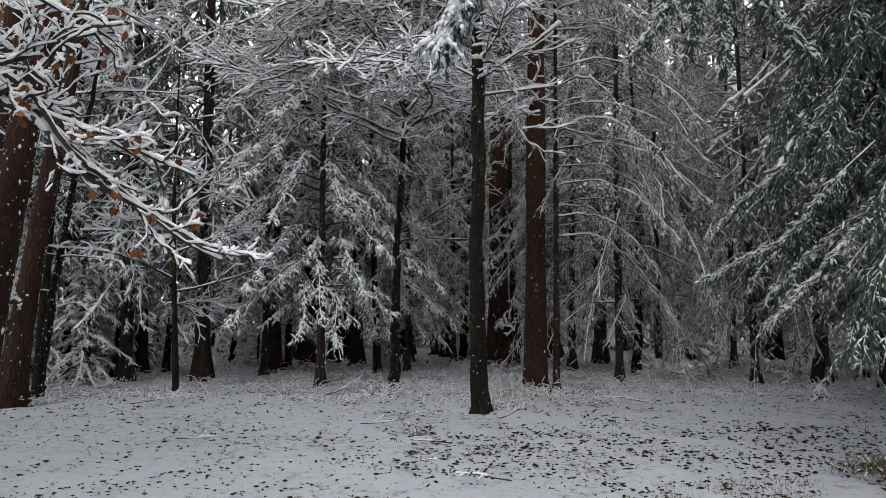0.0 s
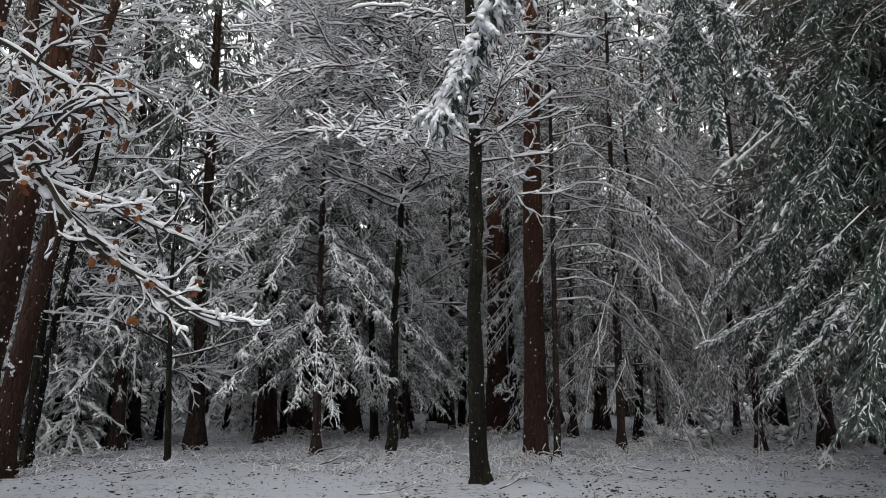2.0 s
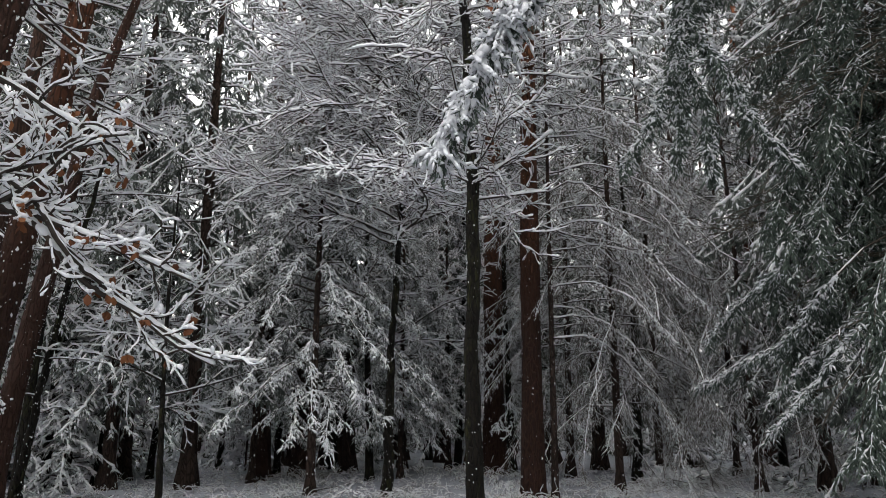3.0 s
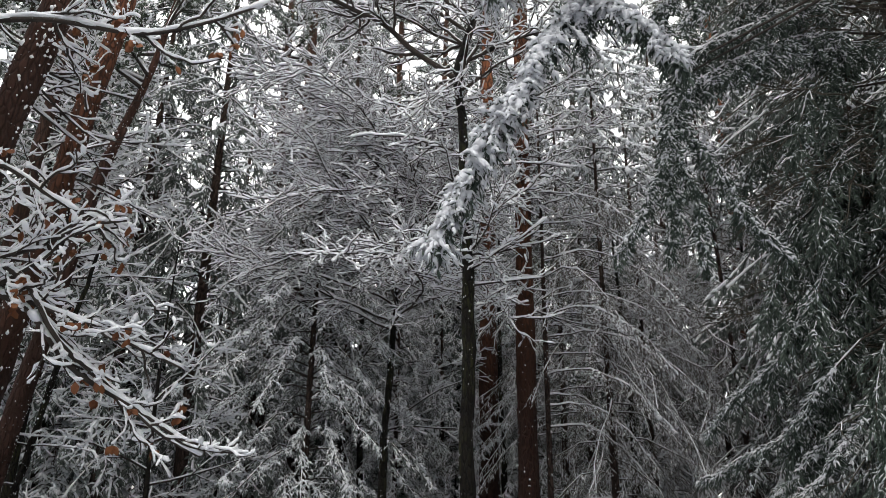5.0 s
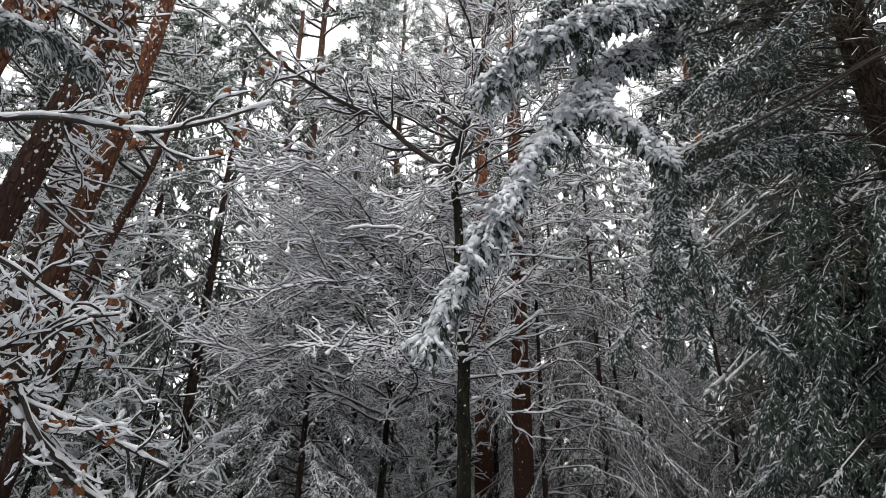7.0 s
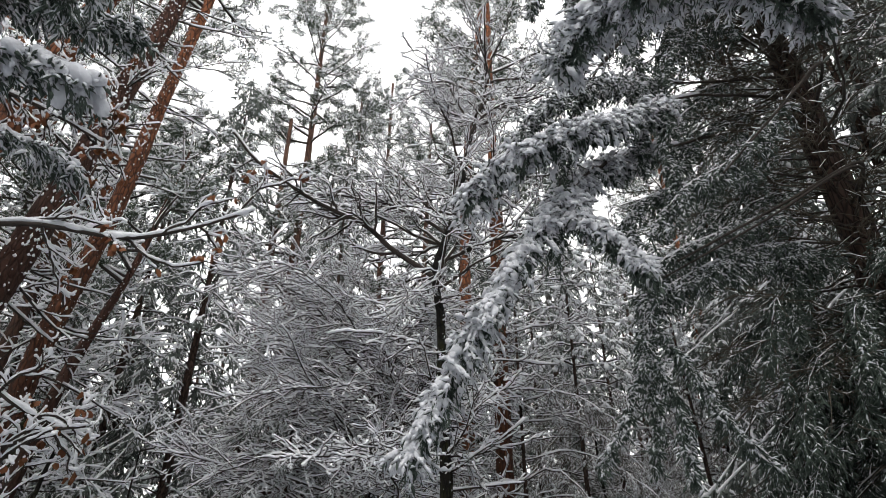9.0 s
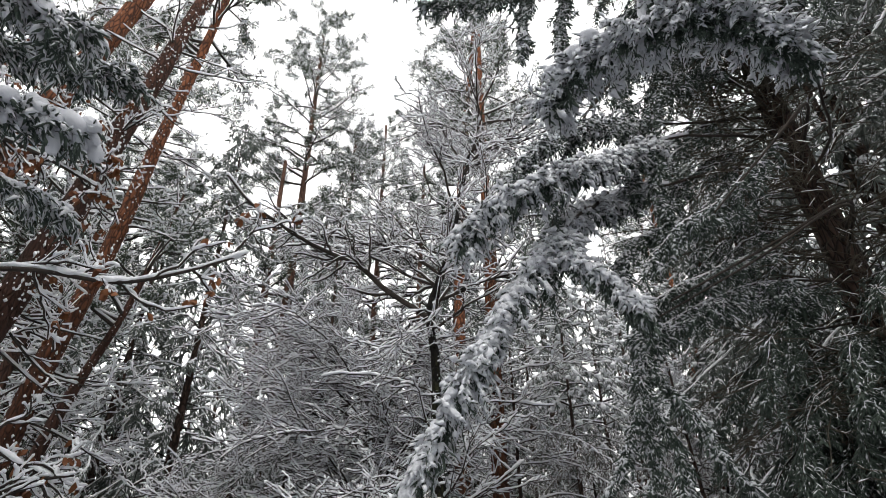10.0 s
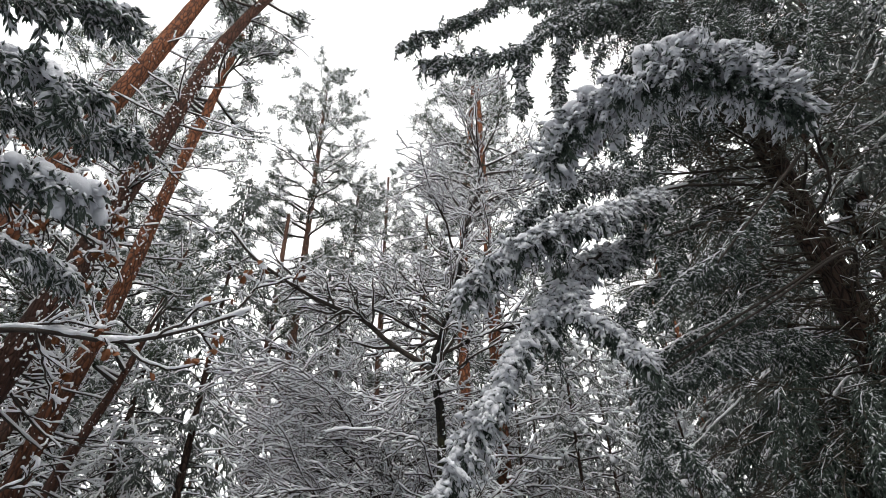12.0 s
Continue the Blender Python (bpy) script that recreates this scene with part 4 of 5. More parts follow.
    leaves = Soup()
    for p in ends[rng.random(len(ends)) < np.where(ends[:, 2] > 4.6, 0.5, 0.13)]:
        for _ in range(rng.integers(1, 4)):
            d = unit(np.array([rng.normal(0, 0.5), rng.normal(0, 0.5), -1.0]))
            s = unit(np.cross(d, rng.normal(size=3)))
            u = np.cross(s, d)
            L, W = rng.uniform(0.07, 0.11), rng.uniform(0.024, 0.036)
            a = p + d * 0.01
            v = [a, a + d * L * 0.35 + s * W + u * 0.012, a + d * L * 0.75 + s * W * 0.8, a + d * L, a + d * L * 0.75 - s * W * 0.8, a + d * L * 0.35 - s * W + u * 0.012, a + d * L * 0.5 - u * 0.01]
            leaves.add(v, None, [(0, 1, 6), (1, 2, 6), (2, 3, 6), (3, 4, 6), (4, 5, 6), (5, 0, 6)])
    part("dry_foliage", leaves, DRY_LEAF, tree, "withered brown leaves still hanging", kind="stuff")


oak()


# ---- the big spruce beside the clearing: its boughs hang into the view ----
def big_spruce():
    rng = np.random.default_rng(51)
    base = np.array(at_ground(5.4, 6.5))
    tree = thing("big_spruce", "large old spruce with long hanging boughs under heavy snow", "spruce tree", "", base)
    path = curve([(0, 0, -0.15), (0.02, 0, 8.0), (0.05, 0.0, 27.0)], 40)
    soup, r = trunk_soup(rng, path, 0.27, 18, 0.3, 0.85)
    part("trunk", soup, SPRUCE_BARK, tree)

    def bough(points, **look_of):
        sp = curve(points, 18) - base
        sp[1:-1] += rng.normal(0, 0.010, (16, 3))
        w, g, s = Soup(), Soup(), Soup()
        drape(rng, sp, (w, g, s), **look_of)
        if look_of.get("pad", 0) > 0.024:
            drape(rng, sp, (w, g, s), 0.34, 0.035, 1.9, 0.075, 0.030, 0.0095, 0.010, 0.01, look_of["start"], 3, 0.35, 0.25, 0.6, spine_snow=0)
        b = part("bough", w, TWIG, tree)
        part("needles", g, NEEDLE, b, smooth=False, kind="stuff")
        part("snow", s, SNOW_SHADED, b, "soft snow on the bough", kind="stuff")

    heavy = dict(branch=0.45, gap=0.018, hang=0.75, spread=1.2, finger=0.060, fgap=0.050, r=0.008, snow=0.025, dust=0.95, wobble=0.22, narrow=0.25, radius=0.022, start=0.35, fray=0, spine_snow=1.6)
    bough([(5.3, 6.4, 8.7), (2.9, 5.9, 7.6), (1.67, 5.3, 6.62), (1.19, 4.92, 5.72), (0.91, 4.78, 5.2), (0.64, 4.72, 4.67), (0.38, 4.75, 4.27), (0.16, 4.81, 3.88), (0.01, 4.86, 3.5)], **{**heavy, "pad": 0.036})
    bough([(2.2, 5.5, 7.1), (1.44, 4.75, 5.65), (1.65, 4.57, 5.25), (1.9, 4.48, 4.88)], **{**heavy, "pad": 0.030, "branch": 0.28, "start": 0.45})
    bough([(5.3, 6.4, 9.2), (3.0, 5.4, 7.9), (1.87, 4.81, 6.88), (1.43, 4.54, 6.47), (1.01, 4.45, 6.14), (0.69, 4.5, 5.95), (0.44, 4.54, 5.64)], **{**heavy, "pad": 0.030, "hang": 0.9, "start": 0.45})
    bough([(5.3, 6.4, 9.6), (3.0, 5.6, 8.4), (1.76, 4.96, 7.61), (1.31, 4.78, 7.08), (0.94, 4.87, 6.6)], **{**heavy, "pad": 0.020, "hang": 1.0, "snow": 0.014, "start": 0.5})
    bough([(5.4, 6.3, 8.3), (3.9, 4.0, 6.9), (3.02, 3.13, 6.62), (2.59, 2.98, 6.65), (2.26, 2.98, 6.72), (1.94, 3.08, 6.69), (1.62, 3.26, 6.66), (1.35, 3.48, 6.60), (1.18, 3.65, 6.36)], **{**heavy, "pad": 0.050, "start": 0.60, "hang": 0.6})
    bough([(3.1, 3.2, 6.7), (2.5, 2.9, 6.78), (2.15, 2.86, 6.84), (1.9, 3.0, 6.84)], **{**heavy, "pad": 0.050, "branch": 0.22, "start": 0.1})
    # the hanging stem between the heavy boughs
    bough([(2.6, 5.3, 9.0), (2.15, 5.13, 8.22), (1.58, 5.02, 7.05), (1.38, 4.97, 6.07), (1.24, 4.9, 5.3)], **{**heavy, "pad": 0.0, "hang": 1.4, "snow": 0.010, "branch": 0.38, "gap": 0.03, "dust": 0.6})

    airy = dict(pad=0.020, branch=0.32, gap=0.028, hang=1.0, finger=0.075, fgap=0.032, r=0.010, snow=0.014, dust=0.8, wobble=0.25, narrow=0.3, radius=0.018, start=0.35, fray=4, spine_snow=1.3)
    for p in ([(5.4, 6.3, 11.2), (2.66, 4.17, 10.18), (1.89, 4.12, 9.5), (1.28, 4.14, 8.98), (0.87, 4.14, 8.67), (0.49, 4.2, 8.75), (0.11, 4.22, 8.74)],
              [(5.4, 6.3, 12.6), (2.6, 5.2, 12.4), (1.4, 4.93, 11.62), (0.77, 4.87, 10.96), (0.2, 4.92, 10.57), (-0.26, 4.92, 10.2)],
              [(5.4, 6.3, 11.4), (2.9, 4.8, 11.0), (2.03, 4.5, 10.5), (1.46, 4.4, 9.69), (1.22, 4.26, 8.58), (1.13, 4.28, 7.96)],
              [(5.4, 6.3, 10.8), (3.2, 4.6, 10.4), (2.37, 4.33, 10.0), (1.88, 4.45, 9.5), (1.66, 4.43, 8.75), (1.62, 4.45, 8.21)],
              [(5.4, 6.3, 12.0), (3.4, 4.9, 11.6), (2.7, 4.6, 11.2), (2.1, 4.5, 10.9), (1.6, 4.5, 10.6)]):
        bough(p, **airy)

    curtain = dict(branch=0.38, gap=0.024, hang=1.2, finger=0.070, fgap=0.026, r=0.0095, snow=0.0115, dust=0.85, wobble=0.25, narrow=0.25, radius=0.016, start=0.25, fray=3, spine_snow=1.0)
    for p in ([(5.4, 6.4, 7.6), (3.3, 5.6, 6.9), (2.17, 5.45, 6.12), (2.21, 5.44, 5.32), (2.09, 5.48, 4.63), (1.85, 5.57, 4.11), (1.63, 5.74, 3.69)],
              [(5.4, 6.4, 6.9), (3.2, 5.5, 6.1), (2.15, 5.46, 5.22), (2.42, 5.35, 4.4), (2.67, 5.33, 3.86), (2.91, 5.32, 3.55)],
              [(5.4, 6.4, 6.6), (3.2, 5.6, 5.8), (2.12, 5.47, 4.92), (2.29, 5.51, 4.09), (2.34, 5.6, 3.55)],
              [(5.4, 6.4, 6.4), (3.2, 5.6, 5.7), (2.12, 5.47, 4.92), (2.11, 5.58, 4.12), (2.07, 5.7, 3.7)]):
        bough(p, **{**curtain, "narrow": 0.62})
    for p in ([(5.4, 6.4, 11.0), (3.6, 5.3, 10.7), (2.89, 5.19, 10.22), (2.59, 5.34, 8.21), (2.4, 5.43, 6.89)],
              [(5.4, 6.4, 9.6), (3.8, 5.4, 9.3), (3.0, 5.2, 8.6), (2.7, 5.2, 7.4), (2.6, 5.3, 6.3)],
              [(4.44, 4.82, 7.92), (2.92, 4.83, 6.3), (2.5, 4.83, 6.0), (2.15, 4.88, 5.55)],
              [(5.4, 6.3, 12.2), (3.8, 5.0, 11.6), (2.77, 4.33, 9.50), (2.58, 4.33, 8.62)],
              [(5.4, 6.3, 12.6), (4.2, 4.8, 12.0), (3.40, 4.00, 9.59), (3.19, 4.04, 8.76)],
              [(5.4, 6.3, 11.8), (4.4, 4.9, 11.2), (3.83, 3.89, 8.88), (3.61, 3.95, 8.17)],
              [(5.4, 6.3, 12.4), (4.8, 4.6, 11.8), (4.30, 3.53, 8.63), (4.08, 3.62, 7.99)],
              [(5.4, 6.3, 13.6), (4.3, 5.0, 13.2), (4.02, 3.83, 10.65), (3.78, 3.93, 9.76)],
              [(5.4, 6.3, 13.8), (4.9, 4.8, 13.4), (4.76, 3.42, 10.09), (4.53, 3.56, 9.35)]):
        bough(p, **{**curtain, "gap": 0.045, "snow": 0.012})
    # fronds that reach out over the clearing, frosted along their tops
    frond = dict(branch=0.24, gap=0.026, hang=0.4, finger=0.075, fgap=0.030, r=0.008, snow=0.0105, dust=0.85, narrow=0.5, radius=0.013, start=0.5, fray=2, spine_snow=1.3)
    for p in ([(5.4, 6.4, 4.9), (3.57, 6.24, 3.45), (3.42, 6.55, 3.03), (3.2, 6.99, 2.72), (3.04, 7.28, 2.55), (2.92, 7.44, 2.33)],
              [(5.4, 6.4, 3.9), (3.54, 6.25, 2.65), (3.4, 6.67, 2.28), (3.19, 7.1, 2.09), (2.89, 7.66, 1.86)],
              [(5.4, 6.4, 3.2), (3.66, 6.19, 2.17), (3.44, 6.42, 1.83), (3.3, 6.61, 1.58), (3.17, 6.78, 1.38)],
              [(5.4, 6.4, 3.5), (3.9, 6.2, 2.5), (3.6, 6.6, 2.1), (3.35, 7.0, 1.75)]):
        bough(p, **frond)
    # the curtain of hanging boughs on the side of the clearing
    for i in range(46):
        z = 2.1 + 3.9 * (i + rng.random()) / 46
        a, ln = radians(rng.uniform(165, 250)), rng.uniform(1.4, 2.3)
        o, out = base + UP * (z + 0.5), np.array([math.cos(a), math.sin(a), 0])
        bough([o, o + out * ln * 0.5 - UP * 0.12 * ln, o + out * ln * 0.85 - UP * 0.42 * ln, o + out * ln - UP * 0.75 * ln], **{**curtain, "gap": 0.060, "fgap": 0.035, "branch": 0.45, "fray": 2, "finger": 0.080, "snow": 0.008, "dust": 0.6})
    for i in range(34):
        z = 6.5 + 11.0 * (i + rng.random()) / 34
        a, ln = radians(rng.uniform(160, 192)), rng.uniform(1.8, 3.0) * (1.15 - z / 40)
        o, out = base + UP * (z + 0.5), np.array([math.cos(a), math.sin(a), 0])
        bough([o, o + out * ln * 0.5 - UP * 0.1 * ln, o + out * ln * 0.85 - UP * 0.35 * ln, o + out * ln - UP * 0.65 * ln], **{**curtain, "gap": 0.085, "fgap": 0.045, "branch": 0.45, "finger": 0.09, "fray": 2})
    for i in range(40):
        z = 9.9 + 9.0 * ((i + rng.random()) / 40) ** 1.4
        a, ln = radians(rng.uniform(195, 275)), rng.uniform(2.4, 3.8) * (1.3 - z / 40)
        o, out = base + UP * (z + 0.5), np.array([math.cos(a), math.sin(a), 0])
        bough([o, o + out * ln * 0.5 - UP * 0.08 * ln, o + out * ln * 0.85 - UP * 0.28 * ln, o + out * ln - UP * 0.5 * ln], **{**curtain, "gap": 0.075, "fgap": 0.045, "branch": 0.5, "finger": 0.09, "fray": 2})
    # bare dark boughs and the dead twigs close to the trunk
    for p, rad in (([(5.4, 6.4, 7.2), (4.5, 5.03, 6.61), (3.56, 5.01, 6.02), (2.74, 5.04, 5.54), (2.37, 5.0, 5.3)], 0.026), ([(5.4, 6.4, 8.7), (4.44, 4.82, 7.92), (3.74, 4.63, 7.08), (2.89, 4.73, 6.14)], 0.024), ([(5.4, 6.4, 7.0), (4.35, 4.92, 6.45), (3.3, 4.97, 5.78), (2.25, 5.09, 5.18)], 0.022)):
        sp = curve(p, 24) - base
        w = Soup()
        prisms(w, sp[:-1], sp[1:], np.linspace(rad, rad * 0.4, 23), np.linspace(rad, rad * 0.4, 24)[1:], 6)
        part("bare_bough", w, TWIG, tree, "bare dark bough")
    n = 330
    z, a = rng.uniform(2.6, 15.0, n), np.radians(rng.uniform(150, 300, n))
    out = np.stack([np.cos(a), np.sin(a), rng.uniform(-0.5, 0.15, n)], 1)
    p0, p1, r0, r1, lv, end = sprig(rng, out * np.array([0.2, 0.2, 0]) + UP * z[:, None], out, rng.uniform(0.9, 2.8, n), np.full(n, 0.011),
                                    ((0.2, 0.12, 0.25, 5.0, 0.25, 0.8, 0), (0.13, 0.22, 0.5, 6.0, 0.08, 0.25, 0), (0.10, 0.25, 0.5, 0, 0, 0, 0)))
    w, s = Soup(), Soup()
    prisms(w, p0, p1, r0 + 0.002, r1 + 0.002, 3)
    snow_on(s, rng, p0, p1, r0, r1, 0.006, 3, None, 0.4, 0.14)
    part("dead_wood", w, DEAD_BROWN, tree, "bare dead twigs near the trunk", kind="stuff")
    part("dead_wood_snow", s, SNOW, tree, kind="stuff")


big_spruce()


# ---- a second near spruce beside the camera, of which bough ends show ----
def side_spruce():
    rng = np.random.default_rng(57)
    base = np.array(at_ground(-5.6, 1.4))
    tree = thing("side_spruce", "spruce with thick snow pads on its bough ends", "spruce tree", "", base)
    path = curve([(0, 0, -0.15), (0.02, 0, 8.0), (0.05, 0.0, 20.0)], 30)
    soup, r = trunk_soup(rng, path, 0.2, 14, 0.3, 0.85)
    part("trunk", soup, SPRUCE_BARK, tree)
    for pts, lump in (([(-5.6, 1.4, 6.0), (-3.6, 2.2, 5.2), (-2.8, 2.5, 5.0), (-2.36, 2.63, 4.95), (-2.2, 2.74, 5.05), (-2.02, 2.87, 5.02)], 0.075),
                      ([(-5.6, 1.4, 7.0), (-3.8, 1.9, 5.9), (-2.8, 2.15, 5.55), (-2.46, 2.26, 5.6), (-2.25, 2.45, 5.64), (-2.12, 2.57, 5.45)], 0.055),
                      ([(-5.6, 1.4, 7.6), (-4.2, 2.6, 7.2), (-3.3, 3.2, 7.0), (-2.7, 3.5, 6.9)], 0.04),
                      ([(-5.6, 1.4, 6.0), (-4.3, 2.9, 5.4), (-3.6, 3.6, 5.0), (-3.3, 3.9, 4.6)], 0.05),
                      ([(-5.6, 1.4, 8.6), (-3.49, 2.23, 6.64), (-2.86, 2.48, 6.66), (-2.46, 2.55, 6.72), (-2.11, 2.63, 6.72)], 0.035),
                      ([(-5.6, 1.4, 8.0), (-3.71, 3.02, 6.29), (-3.07, 3.20, 6.35), (-2.66, 3.36, 6.35), (-2.21, 3.52, 6.34)], 0.035),
                      ([(-5.6, 1.4, 6.3), (-3.54, 3.48, 5.43), (-3.01, 3.66, 5.39), (-2.75, 3.77, 5.32), (-2.55, 3.93, 5.30)], 0.035),
                      ([(-5.6, 1.4, 8.2), (-3.44, 2.53, 6.24), (-2.88, 2.74, 6.24), (-2.60, 2.85, 6.21), (-2.33, 2.96, 6.16)], 0.035)):
        sp = curve(pts, 14) - base
        w, g, s = Soup(), Soup(), Soup()
        drape(rng, sp, (w, g, s), 0.30, 0.026, 0.7, 0.09, 0.032, 0.011, 0.018, 0.022, 0.35, 4, 0.9, 0.25, pad=lump * 0.62, spine_snow=1.4)
        b = part("bough", w, TWIG, tree)
        part("needles", g, NEEDLE, b, smooth=False, kind="stuff")
        part("snow", s, SNOW_SHADED, b, "thick snow pad on the bough", kind="stuff")
    w, g, s = Soup(), Soup(), Soup()
    for i in range(36):
        z, a, ln = rng.uniform(2.5, 17), rng.uniform(0, 2 * np.pi), rng.uniform(1.2, 2.2)
        out, o = np.array([math.cos(a), math.sin(a), 0]), np.array([0, 0, z])
        sp = curve([o, o + out * ln * 0.5 - UP * 0.1 * ln, o + out * ln - UP * 0.5 * ln], 6)
        spruce_bough(rng, sp, (w, g, s), 0.12, 0.7, 1.3, 0.03, 0.03, 0, 1, 0.022, 0.7, 2, 0, 0.05)
    part("inner_wood", w, TWIG, tree, kind="stuff")
    part("inner_needles", g, NEEDLE, tree, smooth=False, kind="stuff")
    part("inner_snow", s, SNOW, tree, kind="stuff")


side_spruce()


# ---- undergrowth of bare snowy saplings that fill the wood ----
def thicket_tree(seed, x, y, height, reach, limbs, label="bare young tree with snow on all its twigs"):
    rng = np.random.default_rng(seed)
    tree = thing("bare_tree", label, "tree", "bare snowy trees", at_ground(x, y))
    path = curve([(0, 0, -0.12), (rng.normal(0, 0.2), rng.normal(0, 0.2), height * 0.5), (rng.normal(0, 0.5), rng.normal(0, 0.5), height)], 30)
    soup, r = trunk_soup(rng, path, 0.012 * height * 0.5 + 0.02, 10, 0.2, 0.9)
    part("trunk", soup, DARK_BARK, tree)
    f, a = rng.uniform(0.25, 0.97, limbs), rng.uniform(0, 2 * np.pi, limbs)
    d = np.stack([np.cos(a), np.sin(a), rng.uniform(0.1, 0.7, limbs)], 1)
    p0, p1, r0, r1, lv, end = sprig(rng, path[(f * 29).astype(int)], d, reach * rng.uniform(0.6, 1.2, limbs) * (1.2 - f * 0.7), np.full(limbs, 0.02),
                                    ((0.3, 0.12, 0.15, 4.0, 0.5, 1.1, 0.1), (0.17, 0.22, 0.25, 5.0, 0.2, 0.5, 0.3), (0.14, 0.28, 0, 0, 0, 0, 0)))
    wood, white = Soup(), Soup()
    prisms(wood, p0, p1, r0 + 0.003, r1 + 0.003, 3)
    snow_on(white, rng, p0, p1, r0 * 0.4, r1 * 0.4, np.where(lv == 0, 0.030, 0.022), 3, None, 0.22, 0.95, 0.9, 0.45)
    part("twig_wood", wood, TWIG, tree, kind="stuff")
    part("snow", white, SNOW, tree, kind="stuff")
    return tree


bare_a = thicket_tree(71, -7.6, 13.2, 14.0, 3.0, 34)
bare_b = thicket_tree(72, -1.6, 17.2, 13.0, 2.8, 34)
bare_c = thicket_tree(73, -4.9, 12.9, 7.0, 2.0, 20)

# ---- spruces in the middle distance and behind ----
DROOP = "spruce with drooping snow-laden boughs"
spruce_a = fir("spruce_tree", DROOP, 61, 12.0, 0.10, 2.1, 2.9, 0.55, 6, 0.62, bough=dict(branch=0.42, gap=0.15, hang=0.85, finger=0.12, fgap=0.068, r=0.013, snow=0.022, wobble=0.25, dust=1.0, steps=3, spine_snow=0.5))
spruce_a.matrix_basis = Matrix.LocRotScale(at_ground(-2.50, 14.3), Euler((0, 0, 0.4)), (0.95,) * 3)
spruce_b = spruce("spruce_tree", "slender spruce with long sweeping boughs of frosted dead twigs", 62, 14.0, 0.09, 1.9, 3.2, gap=0.10, whorl=0.55, droop=0.7, snow=0.022, needle_r=0.018, dead=0.55, side_twigs=0.8, hang=1.0, twig=0.42, fray=1, lump=0.045)
spruce_b.matrix_basis = Matrix.LocRotScale(at_ground(3.7, 14.7), Euler((0, 0, 1.0)), (1, 1, 1))
spruce_c = fir("spruce_tree", "dark spruce with snow on its hanging boughs", 65, 19.0, 0.16, 2.4, 3.0, 0.72, 5, 0.8, flecks=60, bough=dict(branch=0.55, gap=0.24, hang=1.0, finger=0.18, fgap=0.12, r=0.022, snow=0.030, dust=0.95, wobble=0.28, steps=3, spine_snow=1.0))
spruce_c.matrix_basis = Matrix.LocRotScale(at_ground(-7.6, 17.6), Euler((0, 0, 0)), (1, 1, 1))
spruce_d = fir("spruce_tree", "dark green spruce with hanging boughs and little snow", 67, 20.0, 0.17, 3.0, 3.0, 0.68, 5, 0.85, flecks=60, bough=dict(branch=0.65, gap=0.22, hang=1.4, finger=0.18, fgap=0.11, r=0.024, snow=0.026, dust=0.5, wobble=0.28, steps=3, spine_snow=1.2))
spruce_d.matrix_basis = Matrix.LocRotScale(at_ground(-5.4, 15.7), Euler((0, 0, 0)), (1, 1, 1))
small = fir("small_spruce", "small spruce bent under snow", 63, 3.2, 0.04, 0.15, 1.0, 0.26, 5, 0.6, "small spruces", 0, 8, bough=dict(branch=0.3, gap=0.16, hang=0.6, finger=0.14, fgap=0.11, r=0.018, snow=0.034, dust=1.0, steps=2, spine_snow=1.0))
small.matrix_basis = Matrix.LocRotScale(at_ground(6.5, 19.2), Euler((0, 0, 0)), (1.1,) * 3)
far = spruce("far_spruce", "tall spruce of the wood behind, dusted with snow", 64, 21.0, 0.18, 1.6, 3.0, gap=0.65, whorl=0.85, droop=0.75, snow=0.07, needle_r=0.055, fray=0, group="wood behind", flecks=0, sides=8, twig=0.8, hang=1.2, bare=0.4, steps=1, side_twigs=0.5, knots=4)
# simple spruce, added mostly out of view to hold back sky light
hind = spruce("far_spruce", "spruce added around the clearing, mostly out of view, to block sky light", 66, 20.0, 0.18, 1.2, 3.0, gap=0.8, whorl=0.9, droop=0.75, snow=0.08, needle_r=0.12, fray=0, group="wood around", flecks=0, sides=8, twig=1.0, hang=1.2, bare=0.4, steps=1, knots=4)
hind.matrix_basis = Matrix.LocRotScale(at_ground(13.0, -3.0), Euler((0, 0, 0)), (1, 1, 1))
far.matrix_basis = Matrix.LocRotScale(at_ground(-10.6, 19.5), Euler((0, 0, 0)), (1, 1, 1))

placing = random.Random(7)


def stand(ob, x, y, s=1.0, sz=None):
    return copy_thing(ob, Matrix.LocRotScale(at_ground(x, y), Euler((0, 0, placing.uniform(0, 6.28))), (s, s, sz or s)))


for x, y, s in [(-4.4, 17.2, 0.9), (-0.9, 17.6, 0.8), (0.3, 19.8, 0.9), (2.6, 18.8, 0.9)]:
    stand(spruce_a, x, y, s)
for x, y, s in [(-3.0, 19.8, 1.0), (-8.2, 15.2, 1.0), (-9.6, 16.2, 1.1), (0.6, 21.5, 1.15), (8.4, 17.4, 1.1), (10.4, 20.0, 1.2)]:
    stand(bare_b, x, y, s)
for x, y, s in [(5.4, 17.5, 1.1), (7.9, 19.0, 1.0), (3.3, 17.9, 1.1), (6.7, 15.0, 0.95)]:
    stand(spruce_b, x, y, s)
for x, y, s in [(-3.2, 20.8, 1.1), (-9.6, 15.6, 1.0), (8.0, 14.8, 0.95), (1.8, 21.8, 1.1), (4.6, 20.4, 1.1), (8.4, 8.6, 1.15), (9.2, 6.2, 1.15), (7.8, 11.2, 1.1), (10.4, 8.6, 1.2), (9.0, 4.0, 1.1)]:
    stand(spruce_d, x, y, s)
